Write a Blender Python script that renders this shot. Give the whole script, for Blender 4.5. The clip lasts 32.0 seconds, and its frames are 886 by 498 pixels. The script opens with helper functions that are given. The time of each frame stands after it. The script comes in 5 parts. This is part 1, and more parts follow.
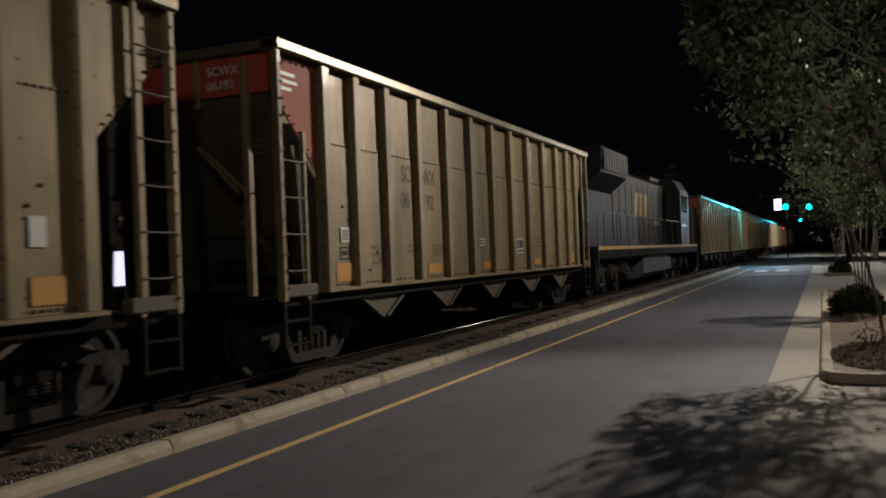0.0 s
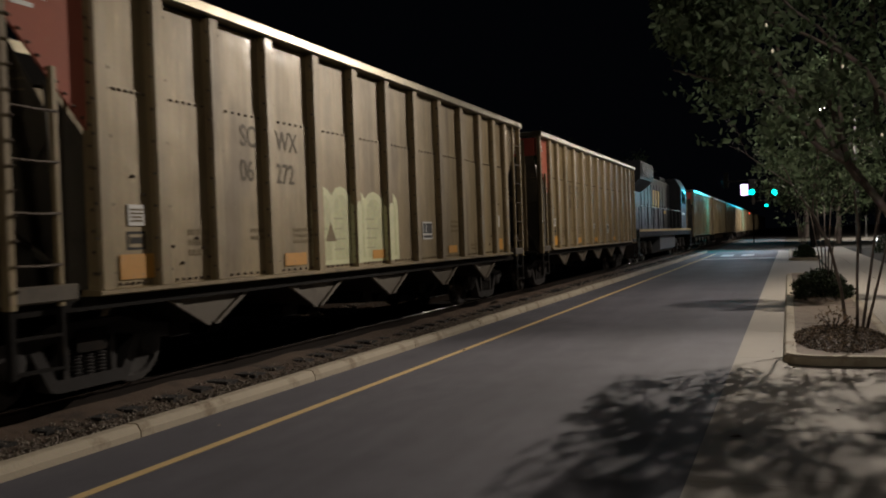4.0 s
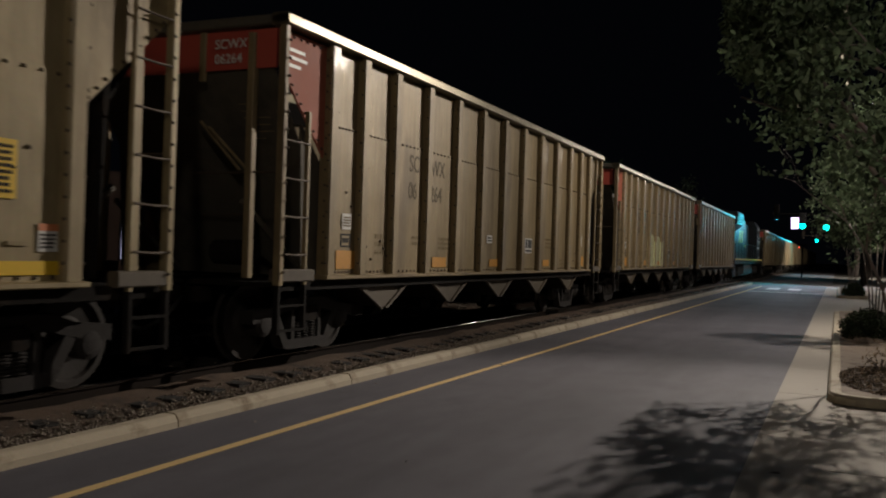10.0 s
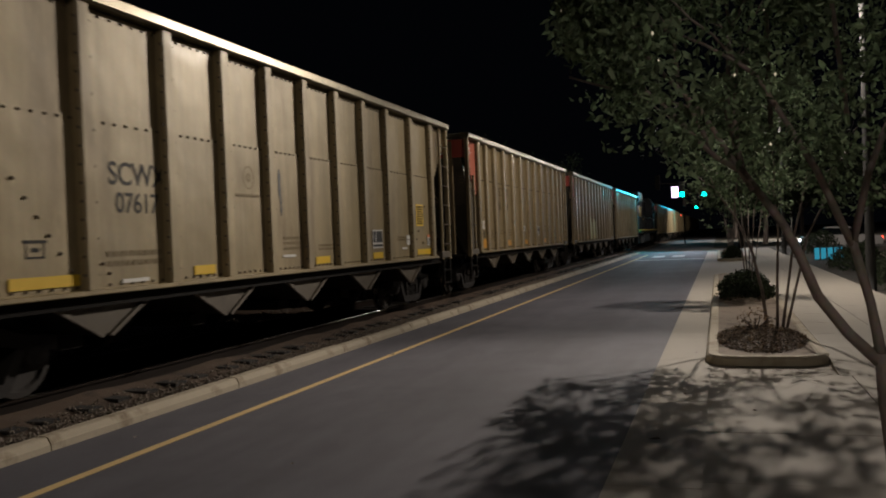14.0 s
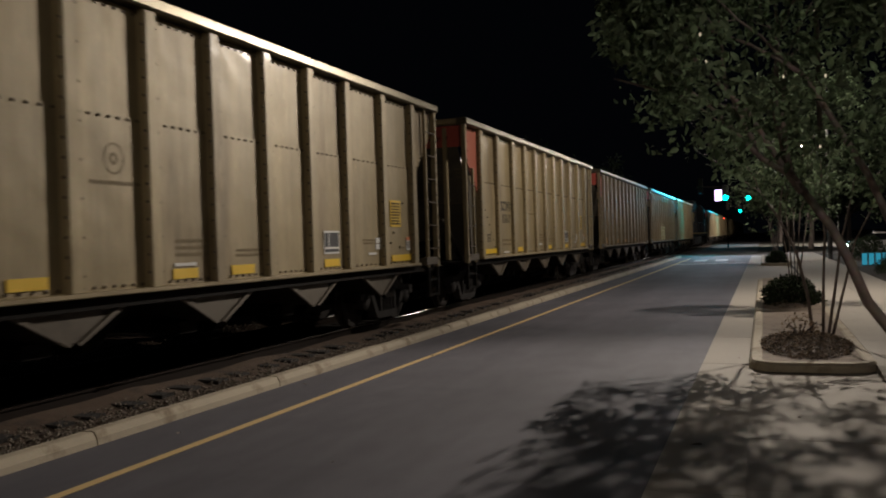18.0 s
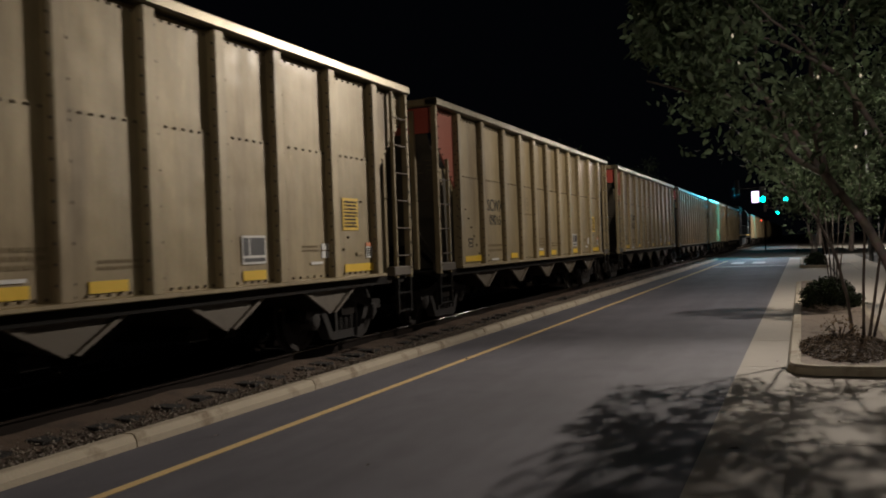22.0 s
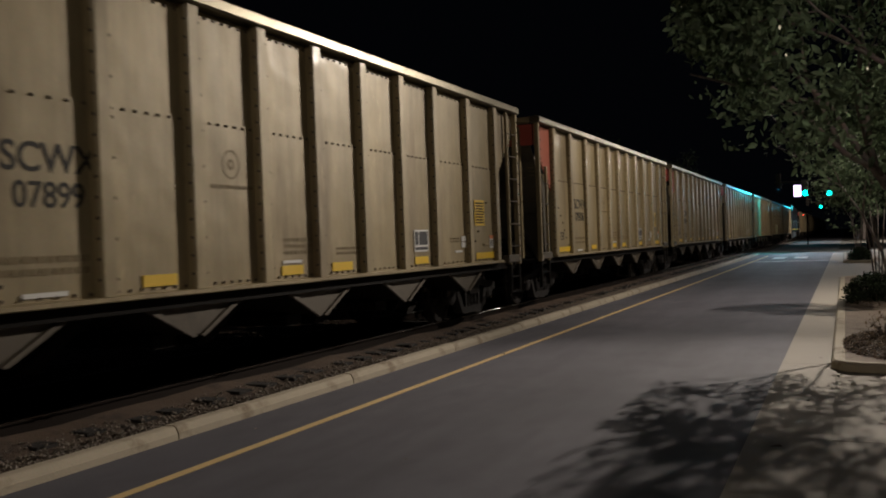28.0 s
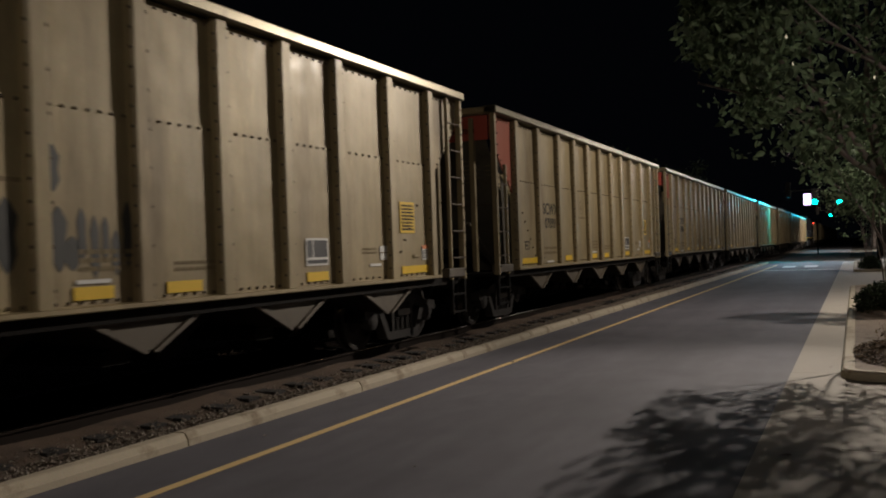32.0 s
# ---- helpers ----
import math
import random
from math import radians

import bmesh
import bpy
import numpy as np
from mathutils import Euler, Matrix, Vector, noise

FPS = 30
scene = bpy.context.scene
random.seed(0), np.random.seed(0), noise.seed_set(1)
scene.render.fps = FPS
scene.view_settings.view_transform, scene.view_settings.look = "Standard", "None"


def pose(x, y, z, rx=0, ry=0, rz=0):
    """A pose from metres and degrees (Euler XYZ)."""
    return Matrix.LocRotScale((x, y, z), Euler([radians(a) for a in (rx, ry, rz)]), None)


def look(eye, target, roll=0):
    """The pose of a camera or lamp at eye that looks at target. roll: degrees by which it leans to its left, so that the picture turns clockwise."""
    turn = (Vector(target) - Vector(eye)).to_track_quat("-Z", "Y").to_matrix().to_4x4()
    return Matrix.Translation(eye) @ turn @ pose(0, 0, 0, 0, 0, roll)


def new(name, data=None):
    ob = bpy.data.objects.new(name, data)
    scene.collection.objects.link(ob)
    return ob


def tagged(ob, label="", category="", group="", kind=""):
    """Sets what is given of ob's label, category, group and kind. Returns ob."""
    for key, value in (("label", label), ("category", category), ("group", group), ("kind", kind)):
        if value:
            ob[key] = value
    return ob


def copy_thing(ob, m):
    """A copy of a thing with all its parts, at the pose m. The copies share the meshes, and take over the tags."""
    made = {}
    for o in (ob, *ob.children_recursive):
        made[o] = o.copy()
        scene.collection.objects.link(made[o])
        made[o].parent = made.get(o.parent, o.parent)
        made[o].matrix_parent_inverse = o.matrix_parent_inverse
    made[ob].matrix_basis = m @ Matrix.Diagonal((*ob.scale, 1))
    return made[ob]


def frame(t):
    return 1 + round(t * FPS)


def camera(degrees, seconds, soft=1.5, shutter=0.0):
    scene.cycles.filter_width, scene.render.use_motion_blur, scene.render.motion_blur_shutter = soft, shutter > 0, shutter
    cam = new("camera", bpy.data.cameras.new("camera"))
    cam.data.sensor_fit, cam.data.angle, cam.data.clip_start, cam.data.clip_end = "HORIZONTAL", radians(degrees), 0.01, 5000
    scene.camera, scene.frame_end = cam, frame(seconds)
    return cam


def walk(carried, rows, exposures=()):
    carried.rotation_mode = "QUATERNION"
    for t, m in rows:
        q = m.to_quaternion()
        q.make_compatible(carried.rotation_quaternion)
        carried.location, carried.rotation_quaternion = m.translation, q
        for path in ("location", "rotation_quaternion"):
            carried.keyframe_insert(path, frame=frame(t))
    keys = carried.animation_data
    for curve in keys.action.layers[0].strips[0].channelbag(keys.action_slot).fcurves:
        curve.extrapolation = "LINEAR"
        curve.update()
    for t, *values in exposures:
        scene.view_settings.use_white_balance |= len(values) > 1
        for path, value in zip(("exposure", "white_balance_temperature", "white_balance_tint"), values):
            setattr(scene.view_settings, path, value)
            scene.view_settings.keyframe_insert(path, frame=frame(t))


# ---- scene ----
cam = camera(53.0, 32.0, soft=1.9, shutter=0.5)
PATH = [
    (0, (-0.023, -0.042, 1.677), (-0.81, 1.797, 1.692), -2.2),
    (0.5, (-0.022, -0.042, 1.677), (-0.795, 1.803, 1.68), -2.0),
    (1, (-0.018, -0.039, 1.676), (-0.773, 1.813, 1.673), -2.0),
    (1.5, (-0.021, -0.039, 1.675), (-0.765, 1.817, 1.669), -1.9),
    (2, (-0.017, -0.053, 1.673), (-0.757, 1.806, 1.668), -2.0),
    (2.5, (-0.018, -0.059, 1.671), (-0.751, 1.802, 1.666), -1.9),
    (3, (-0.02, -0.051, 1.671), (-0.748, 1.812, 1.66), -1.8),
    (3.5, (-0.02, -0.052, 1.67), (-0.747, 1.811, 1.653), -2.0),
    (5.5, (-0.016, -0.046, 1.669), (-0.739, 1.819, 1.632), -2.2),
    (6, (-0.011, -0.046, 1.67), (-0.733, 1.819, 1.631), -2.4),
    (6.5, (-0.006, -0.043, 1.675), (-0.728, 1.822, 1.633), -2.4),
    (7, (-0.007, -0.037, 1.668), (-0.726, 1.829, 1.621), -2.4),
    (7.5, (-0.005, -0.039, 1.667), (-0.723, 1.827, 1.614), -2.2),
    (8, (-0.015, -0.041, 1.668), (-0.751, 1.818, 1.609), -1.8),
    (8.5, (-0.007, -0.048, 1.668), (-0.76, 1.805, 1.619), -1.3),
    (9, (-0.015, -0.098, 1.669), (-0.804, 1.74, 1.65), 0.4),
    (9.5, (-0.035, -0.057, 1.67), (-0.873, 1.758, 1.664), 1.2),
    (10, (-0.054, -0.068, 1.666), (-0.866, 1.759, 1.67), 1.8),
    (10.5, (-0.096, -0.058, 1.659), (-0.827, 1.804, 1.673), 2.8),
    (11, (-0.099, -0.027, 1.665), (-0.725, 1.872, 1.679), 3.7),
    (11.5, (-0.013, 0.06, 1.69), (-0.587, 1.976, 1.687), 2.7),
    (12, (0.059, 0.077, 1.701), (-0.509, 1.994, 1.701), 0.0),
    (12.5, (0.084, 0.07, 1.697), (-0.473, 1.991, 1.702), -1.7),
    (13, (0.086, 0.061, 1.694), (-0.469, 1.983, 1.692), -2.2),
    (13.5, (0.086, 0.062, 1.692), (-0.488, 1.978, 1.678), -2.3),
    (14, (0.088, 0.064, 1.689), (-0.506, 1.974, 1.665), -2.3),
    (14.5, (0.089, 0.059, 1.687), (-0.518, 1.965, 1.668), -2.1),
    (16.5, (0.091, 0.061, 1.688), (-0.534, 1.96, 1.675), -1.9),
    (17, (0.092, 0.058, 1.688), (-0.534, 1.957, 1.677), -2.0),
    (17.5, (0.085, 0.062, 1.692), (-0.556, 1.956, 1.679), -1.8),
    (18, (0.08, 0.054, 1.687), (-0.598, 1.935, 1.67), -1.8),
    (18.5, (0.083, 0.06, 1.688), (-0.621, 1.932, 1.669), -1.8),
    (19, (0.087, 0.052, 1.686), (-0.623, 1.921, 1.668), -1.9),
    (19.5, (0.09, 0.055, 1.69), (-0.625, 1.923, 1.677), -2.2),
    (20, (0.095, 0.053, 1.689), (-0.625, 1.919, 1.676), -2.5),
    (20.5, (0.097, 0.043, 1.69), (-0.629, 1.906, 1.674), -2.5),
    (21, (0.094, 0.024, 1.686), (-0.639, 1.885, 1.677), -2.4),
    (21.5, (0.088, 0.029, 1.686), (-0.654, 1.887, 1.682), -2.3),
    (22, (0.089, 0.033, 1.685), (-0.66, 1.888, 1.679), -2.1),
    (22.5, (0.089, 0.02, 1.686), (-0.664, 1.873, 1.677), -2.2),
    (23, (0.083, 0.016, 1.687), (-0.681, 1.864, 1.672), -2.2),
    (23.5, (0.075, 0.033, 1.69), (-0.712, 1.872, 1.67), -2.3),
    (24, (0.077, 0.044, 1.689), (-0.72, 1.878, 1.664), -2.4),
    (24.5, (0.079, 0.039, 1.686), (-0.716, 1.874, 1.66), -2.2),
    (25, (0.075, 0.035, 1.685), (-0.722, 1.869, 1.661), -2.0),
    (25.5, (0.079, 0.028, 1.688), (-0.726, 1.858, 1.67), -2.2),
    (27.5, (0.075, 0.029, 1.685), (-0.75, 1.851, 1.672), -2.0),
    (28, (0.076, 0.035, 1.688), (-0.749, 1.857, 1.673), -2.1),
    (28.5, (0.074, 0.031, 1.69), (-0.753, 1.852, 1.679), -2.3),
    (29, (0.072, 0.037, 1.69), (-0.759, 1.856, 1.681), -2.3),
    (29.5, (0.071, 0.038, 1.688), (-0.763, 1.856, 1.673), -2.2),
    (30, (0.076, 0.039, 1.688), (-0.757, 1.858, 1.669), -2.2),
    (30.5, (0.077, 0.025, 1.688), (-0.755, 1.844, 1.673), -2.3),
    (31, (0.081, 0.017, 1.687), (-0.757, 1.833, 1.683), -2.4),
    (31.5, (0.08, 0.019, 1.686), (-0.761, 1.834, 1.687), -2.2),
    (32, (0.084, 0.014, 1.685), (-0.758, 1.828, 1.689), -2.0),
]
walk(cam, [(t, look(e, g, r)) for t, e, g, r in PATH])

# ---- light: street lamps at night ----
world = bpy.data.worlds.new("night")
scene.world = world
world.use_nodes = True
world.node_tree.nodes["Background"].inputs[0].default_value = (0.5, 0.6, 0.9, 1)
world.node_tree.nodes["Background"].inputs[1].default_value = 0.0014

LAMP_COLOUR = (1.0, 0.885, 0.765)
# The lamps at 70.5 and 116 are unseen, added to brighten the crossing and beyond.
LAMP_ROWS = [(3.4, 22.5, 1900, 0.06), (3.4, 51.0, 800, 0.05), (3.6, -4.5, 560, 0.3), (4.6, 70.5, 1300, 0.1), (8.6, 116.0, 11000, 0.1)]   # foot of each pole, its power and the size of its source
ADDED_BEAM = 5900      # power of a spot added at the near lamp to brighten the near road
ARM = 1.5
LAMP_HEIGHT = 7.72


# ---- materials ----
def mat(name, col, rough=0.6, metal=0.0, var=0.18, scale=1.5, fine=40, bump=0.15, dirt=None, dirt_at=0.55, random_tint=0.0, spec=0.5, streak=0.0, wavy=0.0, coat=0.0):
    m = bpy.data.materials.new(name)
    m.use_nodes = True
    nt = m.node_tree
    n, l = nt.nodes, nt.links
    b = n["Principled BSDF"]
    b.inputs["Metallic"].default_value = metal
    b.inputs["Specular IOR Level"].default_value = spec
    b.inputs["Coat Weight"].default_value, b.inputs["Coat Roughness"].default_value = coat, 0.16
    tc = n.new("ShaderNodeTexCoord")
    big = n.new("ShaderNodeTexNoise")
    big.inputs["Scale"].default_value, big.inputs["Detail"].default_value, big.inputs["Roughness"].default_value = scale, 6, 0.65
    small = n.new("ShaderNodeTexNoise")
    small.inputs["Scale"].default_value, small.inputs["Detail"].default_value = fine, 4
    for tex in (big, small):
        l.new(tc.outputs["Object"], tex.inputs["Vector"])
    if streak:
        mp = n.new("ShaderNodeMapping")
        mp.inputs["Scale"].default_value = (1, 1, streak)
        l.new(tc.outputs["Object"], mp.inputs["Vector"])
        l.new(mp.outputs["Vector"], big.inputs["Vector"])
    mix = n.new("ShaderNodeMix")
    mix.data_type = "RGBA"
    mix.inputs[6].default_value = (*[c * (1 - var) for c in col], 1)
    mix.inputs[7].default_value = (*[min(1, c * (1 + var)) for c in col], 1)
    l.new(big.outputs["Fac"], mix.inputs[0])
    out = mix.outputs[2]
    grain = n.new("ShaderNodeMix")
    grain.data_type, grain.blend_type = "RGBA", "MULTIPLY"
    grain.inputs[0].default_value = var
    l.new(out, grain.inputs[6])
    l.new(small.outputs["Color"], grain.inputs[7])
    out = grain.outputs[2]
    if dirt:
        ramp = n.new("ShaderNodeMapRange")
        ramp.inputs["From Min"].default_value, ramp.inputs["From Max"].default_value = dirt_at, dirt_at + 0.16
        l.new(big.outputs["Fac"], ramp.inputs["Value"])
        dm = n.new("ShaderNodeMix")
        dm.data_type = "RGBA"
        dm.inputs[7].default_value = (*dirt, 1)
        l.new(ramp.outputs["Result"], dm.inputs[0])
        l.new(out, dm.inputs[6])
        out = dm.outputs[2]
    if random_tint:
        oi = n.new("ShaderNodeObjectInfo")
        mr = n.new("ShaderNodeMapRange")
        mr.inputs["To Min"].default_value, mr.inputs["To Max"].default_value = 1 - random_tint, 1 + random_tint
        l.new(oi.outputs["Random"], mr.inputs["Value"])
        vm = n.new("ShaderNodeVectorMath")
        vm.operation = "SCALE"
        l.new(out, vm.inputs[0])
        l.new(mr.outputs["Result"], vm.inputs["Scale"])
        out = vm.outputs["Vector"]
    l.new(out, b.inputs["Base Color"])
    rr = n.new("ShaderNodeMapRange")
    rr.inputs["To Min"].default_value, rr.inputs["To Max"].default_value = max(0.02, rough - 0.12), min(1, rough + 0.12)
    l.new(big.outputs["Fac"], rr.inputs["Value"])
    l.new(rr.outputs["Result"], b.inputs["Roughness"])
    if bump:
        bp = n.new("ShaderNodeBump")
        bp.inputs["Strength"].default_value, bp.inputs["Distance"].default_value = bump, 0.02
        l.new(small.outputs["Fac"], bp.inputs["Height"])
        l.new(bp.outputs["Normal"], b.inputs["Normal"])
        if wavy:
            wn = n.new("ShaderNodeTexNoise")
            wn.inputs["Scale"].default_value, wn.inputs["Detail"].default_value = 1.7, 1.5
            l.new(tc.outputs["Object"], wn.inputs["Vector"])
            wb = n.new("ShaderNodeBump")
            wb.inputs["Strength"].default_value, wb.inputs["Distance"].default_value = wavy, 0.06
            l.new(wn.outputs["Fac"], wb.inputs["Height"])
            l.new(bp.outputs["Normal"], wb.inputs["Normal"])
            l.new(wb.outputs["Normal"], b.inputs["Normal"])
            l.new(wb.outputs["Normal"], b.inputs["Coat Normal"])
    return m


def glow(name, col, strength):
    m = bpy.data.materials.new(name)
    m.use_nodes = True
    b = m.node_tree.nodes["Principled BSDF"]
    b.inputs["Base Color"].default_value = (*[c * 0.5 for c in col], 1)
    b.inputs["Emission Color"].default_value = (*col, 1)
    b.inputs["Emission Strength"].default_value = strength
    return m


def glass(name, col, rough=0.05):
    m = bpy.data.materials.new(name)
    m.use_nodes = True
    b = m.node_tree.nodes["Principled BSDF"]
    b.inputs["Base Color"].default_value = (*col, 1)
    b.inputs["Roughness"].default_value = rough
    b.inputs["Coat Weight"].default_value = 0.5
    return m


M_ASPHALT = mat("asphalt", (0.114, 0.109, 0.129), 0.82, var=0.22, scale=0.7, fine=180, bump=0.35, dirt=(0.09, 0.087, 0.102), dirt_at=0.5)
def road_wear(m):
    """Long faint wheel tracks and paler worn patches on the asphalt."""
    nt = m.node_tree
    b = nt.nodes["Principled BSDF"]
    src = b.inputs["Base Color"].links[0].from_socket
    tc = nt.nodes.new("ShaderNodeTexCoord")
    for size, detail, low, high in (((1.1, 0.05, 1.0), 3, 0.86, 1.12), ((0.55, 0.5, 1.0), 4, 0.9, 1.12), ((5.0, 1.6, 1.0), 5, 0.94, 1.06)):
        mp = nt.nodes.new("ShaderNodeMapping")
        mp.inputs["Scale"].default_value = size
        nz = nt.nodes.new("ShaderNodeTexNoise")
        nz.inputs["Scale"].default_value, nz.inputs["Detail"].default_value = 1.0, detail
        mr = nt.nodes.new("ShaderNodeMapRange")
        mr.inputs["From Min"].default_value, mr.inputs["From Max"].default_value = 0.36, 0.64
        mr.inputs["To Min"].default_value, mr.inputs["To Max"].default_value = low, high
        vm = nt.nodes.new("ShaderNodeVectorMath")
        vm.operation = "SCALE"
        nt.links.new(tc.outputs["Object"], mp.inputs["Vector"])
        nt.links.new(mp.outputs["Vector"], nz.inputs["Vector"])
        nt.links.new(nz.outputs["Fac"], mr.inputs["Value"])
        nt.links.new(src, vm.inputs[0])
        nt.links.new(mr.outputs["Result"], vm.inputs["Scale"])
        src = vm.outputs["Vector"]
    nt.links.new(src, b.inputs["Base Color"])


road_wear(M_ASPHALT)
M_CROSS = mat("cross_street_asphalt", (0.12, 0.12, 0.12), 0.8, var=0.2, scale=0.5, fine=150, bump=0.3)
M_CONCRETE = mat("concrete", (0.42, 0.38, 0.325), 0.85, var=0.16, scale=1.3, fine=90, bump=0.25, dirt=(0.36, 0.32, 0.27), dirt_at=0.56)
M_KERB = mat("kerb_concrete", (0.5, 0.43, 0.32), 0.85, var=0.2, scale=2.5, fine=70, bump=0.3, dirt=(0.23, 0.18, 0.12), dirt_at=0.53, random_tint=0.1)
M_YELLOW_LINE = mat("yellow_road_paint", (0.8, 0.58, 0.27), 0.7, var=0.18, scale=5, fine=150, bump=0.2, dirt=(0.3, 0.2, 0.09), dirt_at=0.62)
M_WHITE_LINE = mat("white_road_paint", (0.55, 0.55, 0.53), 0.7, var=0.2, scale=5, fine=150, bump=0.2, dirt=(0.2, 0.2, 0.2), dirt_at=0.55)
M_BALLAST = mat("ballast", (0.085, 0.066, 0.05), 0.95, var=0.4, scale=6, fine=45, bump=0.8)
M_STONE = mat("ballast_stone", (0.24, 0.2, 0.16), 0.9, var=0.35, scale=9, fine=60, bump=0.3, random_tint=0.3)
M_DIRT = mat("rusty_dirt", (0.12, 0.076, 0.047), 0.95, var=0.5, scale=3, fine=50, bump=0.8, dirt=(0.045, 0.029, 0.02), dirt_at=0.5)
M_TIE = mat("tie_wood", (0.024, 0.018, 0.014), 0.9, var=0.4, scale=4, fine=70, bump=0.6, random_tint=0.3)
M_RAIL = mat("rail_rust", (0.018, 0.012, 0.009), 0.85, var=0.3, scale=4, fine=80, spec=0.12)
M_RAILTOP = mat("rail_steel", (0.5, 0.49, 0.47), 0.16, metal=1.0, var=0.1, scale=3, fine=60, bump=0.03)
M_BODY_A = mat("weathered_tan_paint", (0.295, 0.225, 0.12), 0.55, metal=0.15, var=0.24, scale=1.3, fine=26, bump=0.05, dirt=(0.165, 0.121, 0.066), dirt_at=0.5, spec=0.42, streak=0.22, wavy=0.3, coat=0.05, random_tint=0.06)
M_BODY_B = mat("dull_tan_aluminium", (0.345, 0.274, 0.152), 0.54, metal=0.15, var=0.2, scale=1.1, fine=26, bump=0.04, dirt=(0.215, 0.162, 0.088), dirt_at=0.52, spec=0.42, streak=0.22, wavy=0.36, coat=0.05, random_tint=0.06)
def weather(m, low, high):
    """Narrow vertical runs of grime and a few pale scuffs on the car sides."""
    nt = m.node_tree
    b = nt.nodes["Principled BSDF"]
    src = b.inputs["Base Color"].links[0].from_socket
    tc = nt.nodes.new("ShaderNodeTexCoord")
    for size, rough, f0, f1, t0, t1 in (((1.0, 7.0, 0.35), 0.6, 0.35, 0.65, low, high), ((1.0, 1.6, 1.1), 0.7, 0.3, 0.7, 0.86, 1.14), ((1.0, 16.0, 3.0), 0.5, 0.66, 0.74, 1.0, 1.3)):
        mp = nt.nodes.new("ShaderNodeMapping")
        mp.inputs["Scale"].default_value = size
        nz = nt.nodes.new("ShaderNodeTexNoise")
        nz.inputs["Scale"].default_value, nz.inputs["Detail"].default_value, nz.inputs["Roughness"].default_value = 1.0, 5, rough
        mr = nt.nodes.new("ShaderNodeMapRange")
        mr.inputs["From Min"].default_value, mr.inputs["From Max"].default_value = f0, f1
        mr.inputs["To Min"].default_value, mr.inputs["To Max"].default_value = t0, t1
        vm = nt.nodes.new("ShaderNodeVectorMath")
        vm.operation = "SCALE"
        nt.links.new(tc.outputs["Object"], mp.inputs["Vector"])
        nt.links.new(mp.outputs["Vector"], nz.inputs["Vector"])
        nt.links.new(nz.outputs["Fac"], mr.inputs["Value"])
        nt.links.new(src, vm.inputs[0])
        nt.links.new(mr.outputs["Result"], vm.inputs["Scale"])
        src = vm.outputs["Vector"]
    nt.links.new(src, b.inputs["Base Color"])


weather(M_BODY_A, 0.84, 1.1)
weather(M_BODY_B, 0.88, 1.08)
M_CAP = mat("bare_aluminium", (0.18, 0.157, 0.107), 0.37, metal=0.75, var=0.2, scale=3, fine=40, bump=0.06, dirt=(0.11, 0.095, 0.07), dirt_at=0.55)
M_RED = mat("faded_red_paint", (0.5, 0.085, 0.06), 0.5, var=0.18, scale=1.5, fine=40, bump=0.05, dirt=(0.3, 0.1, 0.065), dirt_at=0.6)
M_RED_FADED = mat("sun_faded_red_paint", (0.43, 0.135, 0.088), 0.65, var=0.2, scale=1.8, fine=40, bump=0.05, dirt=(0.35, 0.165, 0.105), dirt_at=0.56, spec=0.15)
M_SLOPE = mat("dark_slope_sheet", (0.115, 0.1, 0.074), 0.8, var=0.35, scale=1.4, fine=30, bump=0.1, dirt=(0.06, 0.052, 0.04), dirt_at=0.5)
# Underframe, truck and wheel colours: coal grime, darkened further for shade beneath the cars.
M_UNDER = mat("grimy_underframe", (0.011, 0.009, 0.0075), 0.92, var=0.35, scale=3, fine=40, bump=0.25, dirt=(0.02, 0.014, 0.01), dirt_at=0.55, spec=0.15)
M_HOPPER = mat("dusty_hopper_sheet", (0.105, 0.083, 0.056), 0.7, var=0.28, scale=2, fine=40, bump=0.1, dirt=(0.06, 0.046, 0.032), dirt_at=0.5)
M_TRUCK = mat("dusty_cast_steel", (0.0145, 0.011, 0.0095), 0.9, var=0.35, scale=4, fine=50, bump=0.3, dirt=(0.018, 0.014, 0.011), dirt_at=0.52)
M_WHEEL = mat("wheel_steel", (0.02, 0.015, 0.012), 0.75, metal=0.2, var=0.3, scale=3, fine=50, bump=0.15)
M_TREAD = mat("polished_tread", (0.5, 0.48, 0.45), 0.22, metal=1.0, var=0.1, bump=0.0)
M_RIVET = mat("rusty_bolt", (0.085, 0.06, 0.04), 0.7, metal=0.3, var=0.3, bump=0.0)
M_STENCIL = mat("dark_stencil_paint", (0.036, 0.032, 0.027), 0.6, spec=0.15, var=0.2, scale=8, bump=0.0)
M_FADED = mat("faded_stencil_paint", (0.235, 0.18, 0.1), 0.6, spec=0.15, var=0.25, scale=6, bump=0.0)
M_FADED_DARK = mat("worn_number_paint", (0.125, 0.096, 0.056), 0.6, spec=0.15, var=0.3, scale=6, bump=0.0)
M_WHITE = mat("white_decal", (0.72, 0.71, 0.68), 0.5, var=0.1, scale=6, bump=0.0, dirt=(0.45, 0.42, 0.36), dirt_at=0.6)
M_BLACK = mat("black_decal", (0.03, 0.03, 0.034), 0.5, var=0.15, scale=6, bump=0.0)
M_YELLOW = mat("yellow_reflector", (0.80, 0.52, 0.03), 0.45, var=0.12, scale=7, bump=0.0)
M_ORANGE = mat("faded_orange_reflector", (0.62, 0.30, 0.05), 0.5, var=0.2, scale=7, bump=0.0, dirt=(0.34, 0.2, 0.09), dirt_at=0.58)
M_ORANGE_TAG = mat("orange_tag", (0.7, 0.24, 0.1), 0.5, var=0.15, bump=0.0)
